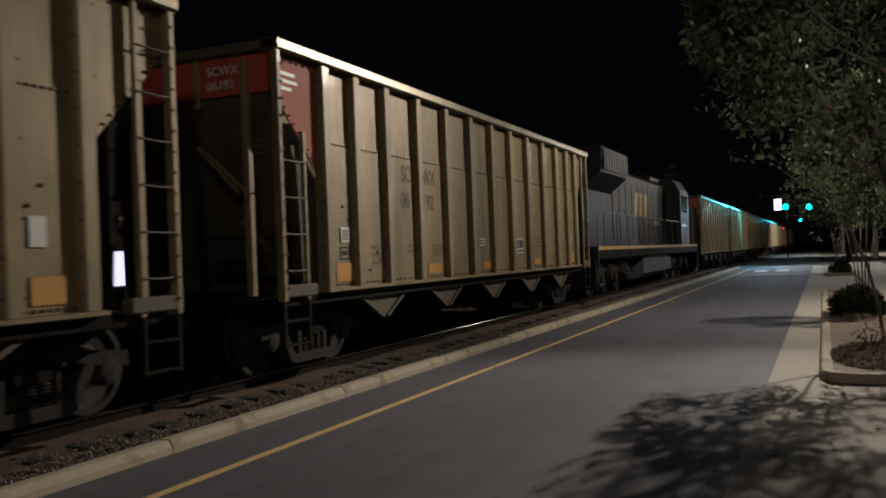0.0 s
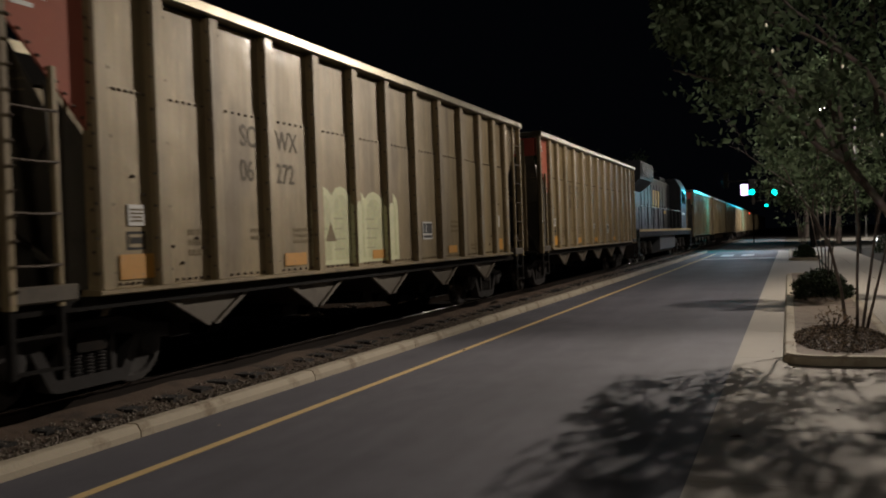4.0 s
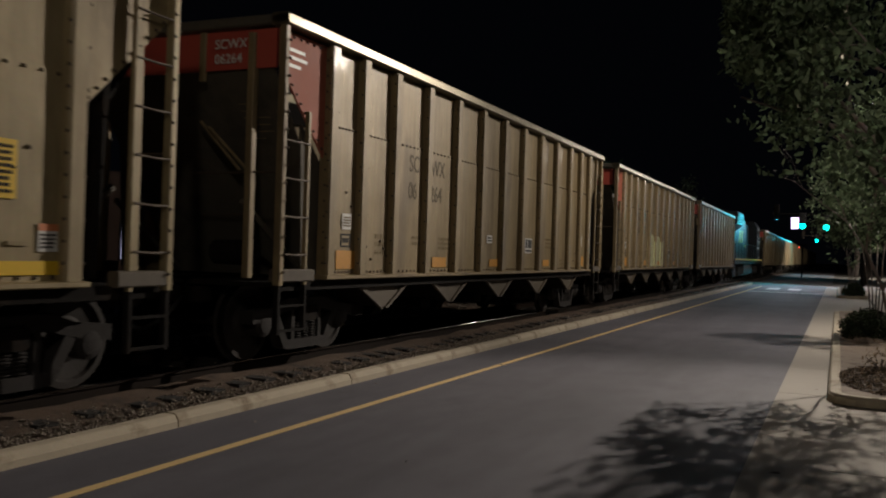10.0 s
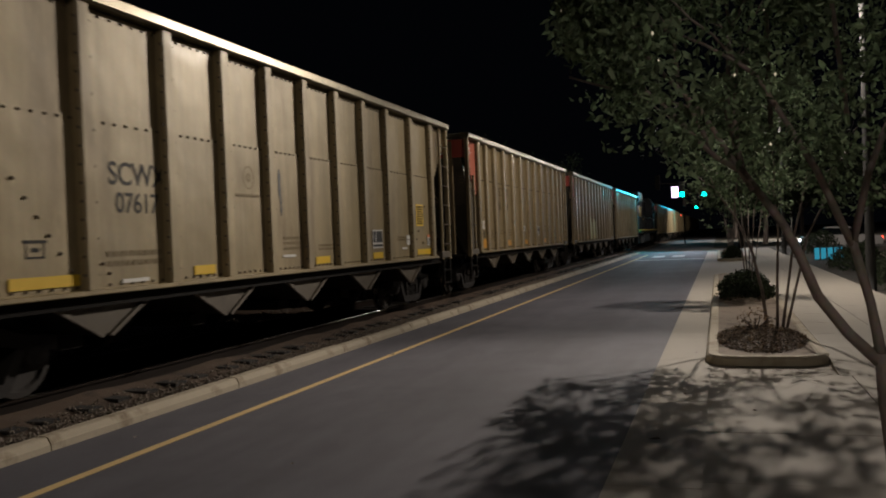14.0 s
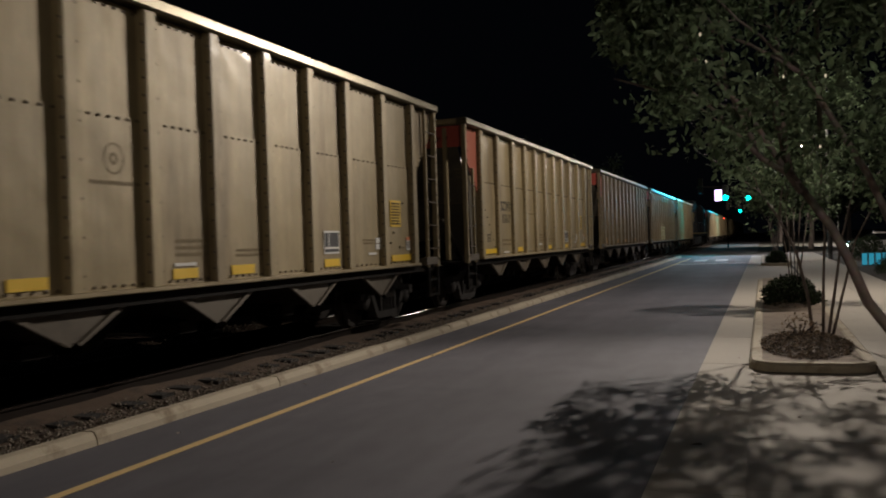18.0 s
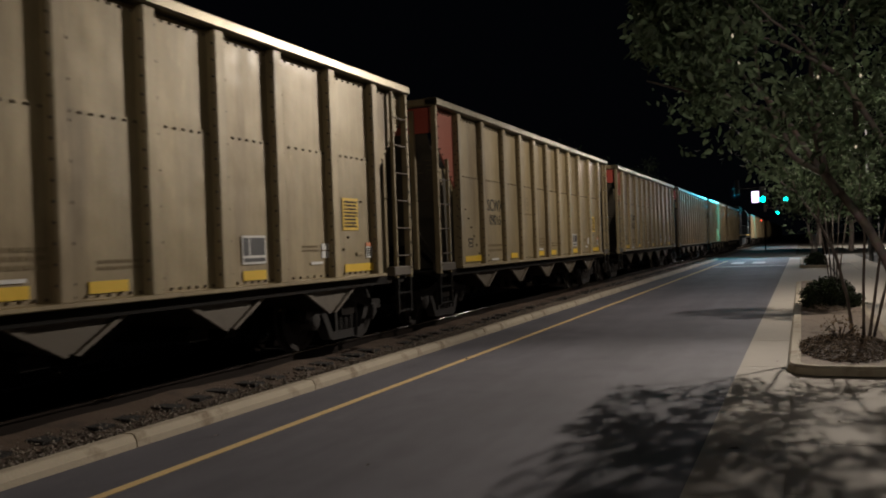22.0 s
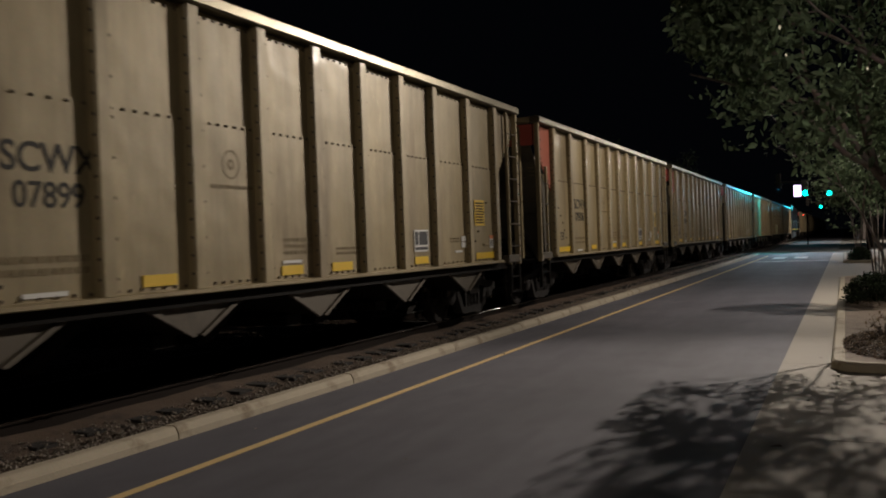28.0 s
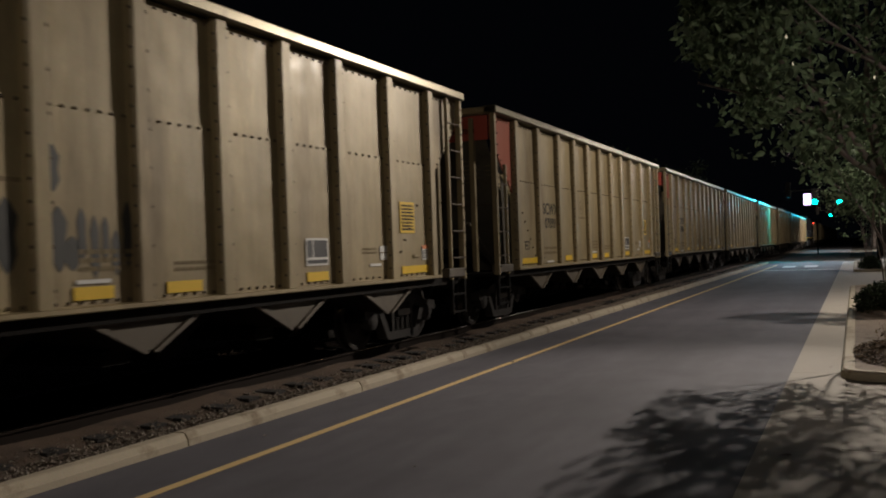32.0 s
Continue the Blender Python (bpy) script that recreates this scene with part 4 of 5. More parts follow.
            prism(bm, [(y - 0.075, 1.1), (y + 0.075, 1.1), (y + 0.075, 1.93), (y + 0.03, 1.99), (y - 0.04, 1.97), (y - 0.075, 1.9)], 0, 1.579, 1.5815)
            prism(bm, [(1.50, 1.1), (1.548, 1.1), (1.548, 1.92), (1.50, 1.96)], 1, y - 0.1085, y - 0.106)
            part("graffiti_shape", bm, M_GRAFFITI, car, "pale yellow-green sprayed block shape")


def side_bolts(car, n):
    """The slanting row of fixings where the slope sheet meets the side."""
    spots = []
    for k in range(6):
        spots.append((1.492, -7.25 + 1.55 + 0.14 * k, 2.1 - 0.17 * k))
        spots.append((1.492, 7.25 - 1.55 - 0.14 * k, 2.1 - 0.17 * k))
    for k in range(4):
        spots.append((1.492, -7.25 + 2.5 + 0.1 * k, 1.5 - 0.1 * k))
    rivets(car, spots, 0.017)


def ends_print(car):
    """Small print on the slope sheet, unreadable."""
    bm = bmesh.new()
    for k, w in enumerate((0.3, 0.2, 0.38, 0.34, 0.36, 0.22)):
        z = 3.05 - 0.075 * k
        y = -7.23 + 0.06 + (3.44 - z) * 0.693 - 0.035
        box(bm, 0.72, 0.72 + w, y - 0.012, y, z, z + 0.03)
    for k, w in enumerate((0.25, 0.3, 0.2)):
        z = 2.95 - 0.08 * k
        y = -7.23 + 0.06 + (3.44 - z) * 0.693 - 0.035
        box(bm, 1.2, 1.2 + w * 0.5, y - 0.012, y, z, z + 0.025)
    part("slope_print", bm, M_FADED, car)


def consolidated(car, y0, y1, z0, z1):
    """The black stencil panel with its white frame."""
    plate("stencil_frame", M_WHITE, car, y0, y1, z0, z1)
    plate("stencil_panel", M_BLACK, car, y0 + 0.025, y1 - 0.025, z0 + 0.1, z1 - 0.025, 1.5045, 0.002)
    plate("stencil_bar", M_WHITE, car, y0 + 0.13, y0 + 0.15, z0 + 0.1, z1 - 0.03, 1.507, 0.002)
    plate("stencil_foot", M_BLACK, car, y0 + 0.025, y1 - 0.025, z0 + 0.025, z0 + 0.07, 1.5045, 0.002)


def decals_b(car, digits, spray=False):
    """Lettering and placards of the newer cars."""
    o = -7.46
    lettering("side_letters", "SCWX", 0.335, M_STENCIL, car, along(1.492, 3.05 + o, 2.11), 0.005, 1.0)
    if digits:
        lettering("side_number", digits, 0.30, M_STENCIL, car, along(1.492, 3.15 + o, 1.82), 0.004, 0.98)
    lines("small_print", M_FADED, car, 2.98 + o, 3.9 + o, 1.25, 1.45, 2, 1.492, 21)
    plate("white_strip", M_WHITE, car, 3.2 + o, 3.65 + o, 1.09, 1.13)
    # round emblem
    bm = bmesh.new()
    n = 28
    for r0, r1 in ((0.135, 0.155), (0.03, 0.06)):
        v = [[bm.verts.new((1.4925, 5.88 + o + r * 0.95 * math.cos(6.28318 * k / n), 2.32 + r * math.sin(6.28318 * k / n))) for k in range(n)] for r in (r0, r1)]
        for k in range(n):
            bm.faces.new((v[0][k], v[0][(k + 1) % n], v[1][(k + 1) % n], v[1][k]))
    part("round_emblem", bm, M_FADED, car)
    lines("emblem_print", M_FADED, car, 5.55 + o, 6.25 + o, 2.05, 2.12, 1, 1.492, 2)
    for y0, y1 in ((1.66, 2.56), (4.52, 4.98), (6.73, 7.17), (7.83, 8.33), (10.19, 10.66), (12.62, 13.5)):
        if (digits, y0) != ("07617", 6.73):
            plate("yellow_reflector", M_YELLOW, car, y0 + o, y1 + o, 1.105, 1.215)
    for y0, y1 in ((6.76, 7.14), (11.7, 12.0)):
        plate("white_strip", M_WHITE, car, y0 + o, y1 + o, 1.24, 1.275)
    lines("small_print", M_FADED, car, 6.8 + o, 7.5 + o, 1.33, 1.55, 3, 1.492, 8)
    lines("small_print", M_FADED, car, 7.95 + o, 8.55 + o, 1.3, 1.42, 2, 1.492, 9)
    consolidated(car, 10.18 + o, 10.66 + o, 1.29, 1.62)
    plate("white_placard", M_WHITE, car, 11.98 + o, 12.24 + o, 1.32, 1.51)
    plate("placard_bar", M_FADED, car, 11.98 + o, 12.24 + o, 1.41, 1.425, 1.505, 0.002)
    lines("small_print", M_FADED, car, 11.5 + o, 11.9 + o, 1.4, 1.5, 2, 1.492, 9)
    plate("yellow_placard", M_YELLOW, car, 12.6 + o, 13.05 + o, 1.69, 2.14)
    lines("placard_print", M_STENCIL, car, 12.64 + o, 13.01 + o, 1.72, 2.11, 8, 1.505, 12)
    plate("warning_tag", M_WHITE, car, 13.27 + o, 13.46 + o, 1.29, 1.51)
    plate("warning_tag_head", M_ORANGE_TAG, car, 13.27 + o, 13.46 + o, 1.455, 1.512, 1.505, 0.002)
    lines("tag_print", M_STENCIL, car, 13.29 + o, 13.44 + o, 1.31, 1.44, 4, 1.505, 13)
    bm = bmesh.new()
    box(bm, 1.491, 1.494, 1.85 + o, 2.15 + o, 1.52, 1.55)
    box(bm, 1.491, 1.494, 1.88 + o, 1.9 + o, 1.4, 1.52)
    box(bm, 1.491, 1.494, 2.1 + o, 2.12 + o, 1.4, 1.52)
    box(bm, 1.491, 1.494, 1.88 + o, 2.12 + o, 1.38, 1.4)
    box(bm, 1.491, 1.494, 1.95 + o, 2.05 + o, 1.44, 1.48)
    part("stencil_sign", bm, M_STENCIL, car)
    bm = bmesh.new()
    bbox(bm, 1.490, 1.51, 12.98 + o, 13.16 + o, 1.33, 1.37, 0.005)
    part("bracket", bm, M_BODY_B, car)
    side_bolts(car, 2)
    if digits == "07617":
        for y, z, h, w in ((-0.72, 2.28, 0.42, 0.045), (-0.69, 1.98, 0.3, 0.03)):
            bm = bmesh.new()
            prism(bm, [(y + w * math.cos(0.524 * k) * (1 + 0.25 * math.sin(3 * k + y)), z + 0.5 * h * math.sin(0.524 * k)) for k in range(12)], 0, 1.4915, 1.4935)
            part("paint_smear", bm, M_SPRAY, car, "dark vertical smear")
    lettering("end_letters", ("SCWX " + digits).strip(), 0.13, M_STENCIL, car, pose(0.45, -7.264, 3.52, 90, 0, 0), 0.003)
    ends_print(car)
    if spray:
        # soft dabs and drips of dull grey paint
        for y, z, h, w in ((-0.9, 2.2, 0.4, 0.07), (-0.86, 1.62, 0.55, 0.09), (-0.72, 1.5, 0.3, 0.07), (-0.62, 1.66, 0.45, 0.05), (-0.48, 1.55, 0.55, 0.05), (-0.36, 1.62, 0.4, 0.04), (-0.24, 1.5, 0.4, 0.05), (-0.1, 1.66, 0.6, 0.06), (-1.35, 1.65, 0.6, 0.1), (-1.55, 1.5, 0.35, 0.12)):
            bm = bmesh.new()
            prism(bm, [(y + w * math.cos(0.524 * k) * (1 + 0.25 * math.sin(3 * k + y)), z + 0.5 * h * math.sin(0.524 * k)) for k in range(12)], 0, 1.4915, 1.4935)
            part("graffiti_stroke", bm, M_SPRAY, car, "dull grey sprayed smear")


SPEED = 3.22
TRAIN = []       # (thing, place along the track at the start)


def put(car, y):
    car.location = (TRACK_X, y, RAIL_Z)
    TRAIN.append((car, y))
    return car


LABEL_A = "weathered tan hopper car with faded red end, orange reflectors"
LABEL_B = "cleaner tan open hopper car with yellow reflectors and dark lettering"
car_a = hopper("a", LABEL_A)
car_b = hopper("b", LABEL_B)
for k in range(12):
    src = car_b if k % 3 == 1 else car_a
    put(copy_thing(src, pose(0, 0, 0)), 54.2 + 16.17 * k)
for digits, y, gr in (("06272", -0.42, True), ("06264", -16.72, False)):
    c = put(copy_thing(car_a, pose(0, 0, 0)), y)
    decals_a(c, digits, graffiti=gr)
    if gr:
        tagged(c, "weathered tan hopper car with pale green graffiti")
for digits, y, sp in (("07617", -32.99, False), ("09016", -49.3, False), ("09806", -65.03, False), ("07899", -80.9, False), ("", -96.91, True)):
    c = put(copy_thing(car_b, pose(0, 0, 0)), y)
    decals_b(c, digits, sp)
    if sp:
        tagged(c, "tan hopper car with grey sprayed graffiti and yellow reflectors")
decals_a(put(car_a, 15.87), "06192")
decals_b(put(car_b, -113.45), "")


# ---- locomotive ----
def locomotive():
    lo = thing("locomotive", "dark blue diesel locomotive with yellow marks among the hopper cars", "locomotive", "coal train")
    q = lambda n, m, *b, label="", c=0.0: quick(n, m, lo, *b, label=label, c=c)
    q("frame", M_UNDER, (-1.5, 1.5, -10.6, 10.6, 1.12, 1.5), c=0.04)
    for s in (-1, 1):
        a, b = sorted((s * 1.5, s * 1.515))
        q("sill_stripe", M_LOCO_YELLOW, (a, b, -10.5, 10.5, 1.4, 1.5), label="yellow reflective sill stripe")
    bm = bmesh.new()
    prism(bm, [(-1.35, 0.5), (-1.1, 0.32), (1.1, 0.32), (1.35, 0.5), (1.35, 1.12), (-1.35, 1.12)], 1, -3.1, 3.1)
    part("fuel_tank", bm, M_GREY_PAINT, lo)
    # long hood in sections
    bm = bmesh.new()
    prism(bm, [(-0.85, 1.5), (0.85, 1.5), (0.85, 4.05), (0.7, 4.2), (-0.7, 4.2), (-0.85, 4.05)], 1, -6.2, 5.4)
    part("long_hood", bm, M_NAVY, lo)
    bm = bmesh.new()
    prism(bm, [(-0.95, 1.5), (0.95, 1.5), (0.95, 3.2), (1.5, 3.65), (1.55, 4.35), (1.5, 4.42), (-1.5, 4.42), (-1.55, 4.35), (-1.5, 3.65), (-0.95, 3.2)], 1, -9.9, -6.2)
    part("radiator_section", bm, M_NAVY, lo, "flared radiator housing")
    for s in (-1, 1):
        bm = bmesh.new()
        x = s * 1.56
        for k in range(10):
            y = -9.7 + 0.34 * k
            box(bm, min(x, x + s * 0.02), max(x, x + s * 0.02), y, y + 0.28, 3.75, 4.3)
        part("radiator_grille", bm, M_NAVY, lo)
    bm = bmesh.new()
    bbox(bm, -0.9, 0.9, -4.6, -3.2, 4.2, 4.5, 0.05)
    part("roof_hatch", bm, M_NAVY, lo)
    bm = bmesh.new()
    bbox(bm, -0.7, 0.7, 2.6, 4.8, 4.2, 4.42, 0.05)
    part("roof_hatch", bm, M_NAVY, lo)
    bm = bmesh.new()
    bbox(bm, -0.3, 0.3, -1.8, -0.9, 4.2, 4.48, 0.05)
    part("exhaust_stack", bm, M_UNDER, lo)
    for y in (-5.6, -4.5, -3.4, -2.3, -1.2, -0.1, 1.0, 2.1):
        for s in (-1, 1):
            a, b = sorted((s * 0.85, s * 0.872))
            d = q("hood_door", M_NAVY, (a, b, y + 0.04, y + 1.04, 1.7, 3.75))
            a, b = sorted((s * 0.872, s * 0.9))
            quick("latch", M_GREY_PAINT, d, (a, b, y + 0.9, y + 0.96, 2.6, 2.75))
    for s in (-1, 1):
        bm = bmesh.new()
        a, b = sorted((s * 0.873, s * 0.88))
        for y0, y1 in ((-1.9, -1.1), (-0.95, -0.2), (-0.05, 0.8)):
            prism(bm, [(y0, 2.6), (y1 - 0.25, 2.6), (y1, 3.5), (y0 + 0.25, 3.5)], 0, a, b)
        part("yellow_mark", bm, M_LOCO_YELLOW, lo, "plain yellow painted shapes")
        bm = bmesh.new()
        box(bm, a, b, 2.3, 3.3, 2.35, 2.5)
        part("unit_mark", bm, M_LOCO_YELLOW, lo)
    # cab with windows
    bm = bmesh.new()
    prism(bm, [(-1.5, 1.5), (1.5, 1.5), (1.5, 3.9), (1.2, 4.4), (-1.2, 4.4), (-1.5, 3.9)], 1, 5.4, 8.0)
    cab = part("cab", bm, M_NAVY, lo)
    for s in (-1, 1):
        a, b = sorted((s * 1.495, s * 1.515))
        for y in (5.8, 6.75):
            quick("side_window", M_GLASS, cab, (a, b, y, y + 0.75, 2.95, 3.7))
        a, b = sorted((s * 1.515, s * 1.53))
        quick("cab_number", M_WHITE, cab, (a, b, 5.7, 6.9, 2.3, 2.42))
    for x in (-1.2, 0.2):
        quick("windscreen", M_GLASS, cab, (x, x + 1.0, 7.995, 8.02, 3.1, 3.75))
    bm = bmesh.new()
    prism(bm, [(8.0, 1.5), (10.1, 1.5), (10.1, 2.7), (9.8, 3.0), (8.0, 3.1)], 0, -1.05, 1.05)
    part("nose", bm, M_NAVY, lo)
    q("nose_panel", M_LOCO_YELLOW, (-0.9, 0.9, 10.1, 10.12, 1.6, 2.5), label="yellow nose panel")
    for e in (-1, 1):
        q("pilot", M_UNDER, (-1.45, 1.45, min(e * 10.6, e * 10.75), max(e * 10.6, e * 10.75), 0.3, 1.5), c=0.02)
        bm = bmesh.new()
        bbox(bm, -0.12, 0.12, min(e * 10.7, e * 11.3), max(e * 10.7, e * 11.3), 0.72, 0.98, 0.03)
        part("coupler", bm, M_UNDER, lo)
        for s in (-1, 1):
            for k in range(4):
                x0, x1 = sorted((s * 1.15, s * 1.5))
                y0, y1 = sorted((e * 10.0, e * 10.55))
                q("step", M_UNDER, (x0, x1, y0, y1, 0.42 + 0.27 * k, 0.46 + 0.27 * k))
            bm = bmesh.new()
            tube(bm, [(s * 1.5, e * 10.6, 0.5), (s * 1.52, e * 10.62, 1.6), (s * 1.5, e * 10.4, 2.4), (s * 1.5, e * 9.9, 2.5)], 0.02, 6)
            part("corner_handrail", bm, M_GREY_PAINT, lo, "pale steel corner handrail")
            q("step_edge", M_GREY_PAINT, (min(s * 1.48, s * 1.52), max(s * 1.48, s * 1.52), min(e * 9.95, e * 10.6), max(e * 9.95, e * 10.6), 0.4, 0.44))
    for s in (-1, 1):
        bm = bmesh.new()
        tube(bm, [(s * 1.47, -9.9, 2.5), (s * 1.47, 5.3, 2.5)], 0.018, 6)
        part("handrail", bm, M_GREY_PAINT, lo)
        for k in range(9):
            bm = bmesh.new()
            tube(bm, [(s * 1.47, -9.6 + 1.8 * k, 1.5), (s * 1.47, -9.6 + 1.8 * k, 2.5)], 0.018, 6)
            part("stanchion", bm, M_GREY_PAINT, lo)
    sets = []
    for yc in (-7.0, 7.0):
        for s in (-1, 1):
            bm = bmesh.new()
            x0, x1 = sorted((s * 0.95, s * 1.15))
            prism(bm, [(yc - 2.5, 0.5), (yc - 2.5, 0.75), (yc - 2.1, 0.9), (yc - 1.0, 0.95), (yc + 1.0, 0.95), (yc + 2.1, 0.9), (yc + 2.5, 0.75), (yc + 2.5, 0.5), (yc + 1.6, 0.5), (yc + 1.4, 0.7), (yc + 0.5, 0.7), (yc + 0.4, 0.45), (yc - 0.4, 0.45), (yc - 0.5, 0.7), (yc - 1.4, 0.7), (yc - 1.6, 0.5)], 0, x0, x1)
            part("truck_frame", bm, M_TRUCK, lo)
            for y in (-1.85, 0, 1.85):
                bm = bmesh.new()
                lathe(bm, [(0.06, s * 1.0), (0.18, s * 1.02), (0.18, s * 1.22), (0.08, s * 1.25)], "x", 14)
                b = part("journal_box", bm, M_TRUCK, lo)
                b.location = (0, yc + y, 0.53)
            for y in (-0.95, 0.95):
                bm = bmesh.new()
                lathe(bm, [(0.05, 0.62), (0.13, 0.64), (0.13, 0.95), (0.05, 0.97)], "z", 12, (s * 1.2, yc + y, 0))
                part("brake_cylinder", bm, M_TRUCK, lo)
        for y in (-1.85, 0, 1.85):
            sets.append(wheelset(lo, yc + y, 0.53))
    return lo


put(locomotive(), 35.0)


# ---- street lamps ----
def street_lamp(x, y, power, size):
    p = thing("street_lamp", "tall galvanised street lamp with an arm over the pavement, lit", "street lamp", "street lamps", (x, y, 0))
    bm = bmesh.new()
    lathe(bm, [(0.19, 0.0), (0.19, 0.04), (0.12, 0.06), (0.11, 0.5), (0.085, 4.0), (0.06, 7.9)], "z", 14)
    part("pole", bm, M_POLE, p, smooth=True)
    bm = bmesh.new()
    tube(bm, [(0, 0, 7.8), (-0.3, 0, 8.02), (-0.8, 0, 8.1), (-ARM, 0, 8.08)], [0.05, 0.045, 0.04, 0.035], 8)
    part("arm", bm, M_POLE, p, smooth=True)
    bm = bmesh.new()
    lathe(bm, [(0.02, 8.16), (0.14, 8.12), (0.2, 8.0), (0.21, 7.92), (0.19, 7.91)], "z", 18, (-ARM - 0.1, 0, 0))
    head = part("head", bm, M_POLE, p, smooth=True)
    bm = bmesh.new()
    lathe(bm, [(0.2, 7.91), (0.19, 7.84), (0.12, 7.78), (0.02, 7.76)], "z", 18, (-ARM - 0.1, 0, 0))
    bulb = part("lens", bm, M_LAMPGLOW, p, "glowing warm white lens", smooth=True)
    bulb.visible_shadow = False
    li = bpy.data.lights.new("lamp_light", "POINT")
    li.energy, li.color, li.shadow_soft_size = power, LAMP_COLOUR, size
    lo = new("lamp_light", li)
    lo.location = (x - ARM - 0.1, y, LAMP_HEIGHT)
    return p


for x, y, power, size in LAMP_ROWS:
    street_lamp(x, y, power, size)
# Added spot in the near lamp's place, aimed at the near road and track.
beam = bpy.data.lights.new("lamp_beam", "SPOT")
beam.energy, beam.color, beam.shadow_soft_size = ADDED_BEAM, LAMP_COLOUR, 0.06
beam.spot_size, beam.spot_blend = radians(50), 1.0
new("lamp_beam", beam).matrix_world = look((1.8, 22.5, LAMP_HEIGHT), (-4.6, 3.4, -0.6))


# ---- signals at the crossing ----
def signal(x, y, z, lit, label, pole_x=None):
    s = thing("traffic_signal", label, "traffic signal", "crossing signals", (x, y, z))
    quick("housing", M_DARK_METAL, s, (-0.23, 0.23, 0.0, 0.2, -0.6, 0.6), c=0.03)
    for k, m in enumerate((M_BLACK, M_BLACK, lit)):
        bm = bmesh.new()
        # Lens is oversized, so that its shape takes in the glow round it.
        lathe(bm, [(0.02, 0.05), (0.15, 0.042), (0.21, 0.0)], "z", 16)
        le = part("lens", bm, m, s)
        le.matrix_basis = pose(0, -0.005, 0.36 - 0.36 * k, 90, 0, 0)
        bm = bmesh.new()
        tube(bm, [(0, 0, 0.36 - 0.36 * k), (0, -0.22, 0.34 - 0.36 * k)], 0.2, 12, False)
        part("visor", bm, M_DARK_METAL, s)
    return s


bm = bmesh.new()
arm_y = 70.0
# Masts and arms get a near-black colour so they look unlit at night.
mast = thing("signal_mast", "steel signal mast coloured near-black, with an arm over the road", "signal mast", at=(1.6, arm_y + 0.25, 0))
lathe(bm, [(0.16, 0), (0.13, 3), (0.11, 6.0)], "z", 12)
part("pole", bm, M_UNDER, mast)
bm = bmesh.new()
tube(bm, [(0, 0, 5.0), (-3, 0, 5.12), (-6.2, 0, 5.2)], [0.09, 0.07, 0.05], 8)
part("arm", bm, M_UNDER, mast)
for x, z in ((-2.48, 4.67), (-0.85, 4.58)):
    signal(x, arm_y, z, M_GREENGLOW, "black traffic signal showing green on the mast arm")
far_mast = thing("signal_mast", "steel signal mast coloured near-black beyond the crossing", "signal mast", at=(2.0, 80.2, 0))
bm = bmesh.new()
lathe(bm, [(0.16, 0), (0.11, 5.0)], "z", 12)
part("pole", bm, M_UNDER, far_mast)
bm = bmesh.new()
tube(bm, [(0, 0, 4.3), (-5.2, 0, 4.45)], [0.08, 0.05], 8)
part("arm", bm, M_UNDER, far_mast)
signal(-1.7, 80.0, 3.7, M_GREENGLOW, "smaller green traffic signal farther off").scale = (0.55, 0.55, 0.55)
bright = thing("lit_sign", "bright violet-white lit box sign on the mast arm", "lit sign", at=(-3.0, arm_y, 4.5))
quick("sign_box", M_DARK_METAL, bright, (-0.29, 0.29, 0.02, 0.16, -0.45, 0.45), c=0.02)
# The face is drawn larger to include the sign's bloom.
quick("sign_face", M_WHITEGLOW, bright, (-0.25, 0.25, 0.0, 0.018, -0.41, 0.41))
# added unseen signals and mast, to account for cyan light on the car tops
third_mast = thing("signal_mast", "added near-black signal mast far down the road", "signal mast", at=(2.0, 126.0, 0))
bm = bmesh.new()
lathe(bm, [(0.16, 0), (0.11, 5.6)], "z", 12)
part("pole", bm, M_UNDER, third_mast)
bm = bmesh.new()
tube(bm, [(0, 0, 5.2), (-6.6, 0, 5.2)], [0.08, 0.05], 8)
part("arm", bm, M_UNDER, third_mast)
for x, y, z in ((-4.3, arm_y + 0.5, 5.3), (-4.3, 126.25, 5.3)):
    sig = thing("traffic_signal", "added black signal housing turned away beside the track", "traffic signal", "crossing signals", (x, y, z))
    quick("housing", M_UNDER, sig, (-0.18, 0.18, -0.2, 0.0, -0.55, 0.55), c=0.03)
    quick("bracket", M_UNDER, sig, (-0.04, 0.04, -0.3, -0.2, -0.2, -0.02))
# Added spots: cyan on the train, extra white on the crossing road.
for name, place, power, colour, wide, aim in (
        ("signal_light", (-4.4, 70.6, 4.62), 900, (0.03, 0.75, 1.0), 165, (-8.0, 66.0, 3.0)),
        ("signal_light", (-4.4, 126.3, 4.62), 500, (0.03, 0.75, 1.0), 175, (-7.0, 125.0, 2.0)),
        ("sign_light", (-3.0, 69.6, 4.4), 1700, (0.88, 0.86, 1.0), 84, (0.6, 62.0, 0.0))):
    gl = bpy.data.lights.new(name, "SPOT")
    gl.energy, gl.color, gl.shadow_soft_size = power, colour, 0.12
    gl.spot_size, gl.spot_blend = radians(wide), 0.3
    go = new(name, gl)
    go.matrix_world = look(place, aim)


# red lamp of the crossing signal, far off beside the track
flasher = thing("crossing_signal", "railway crossing signal post with a small red lamp lit", "crossing signal", at=(-3.5, 101.0, 0))
bm = bmesh.new()
lathe(bm, [(0.07, 0), (0.06, 3.6)], "z", 8)
part("post", bm, M_UNDER, flasher)
quick("crossbuck", M_UNDER, flasher, (-0.5, 0.5, -0.02, 0.0, 3.4, 3.55))
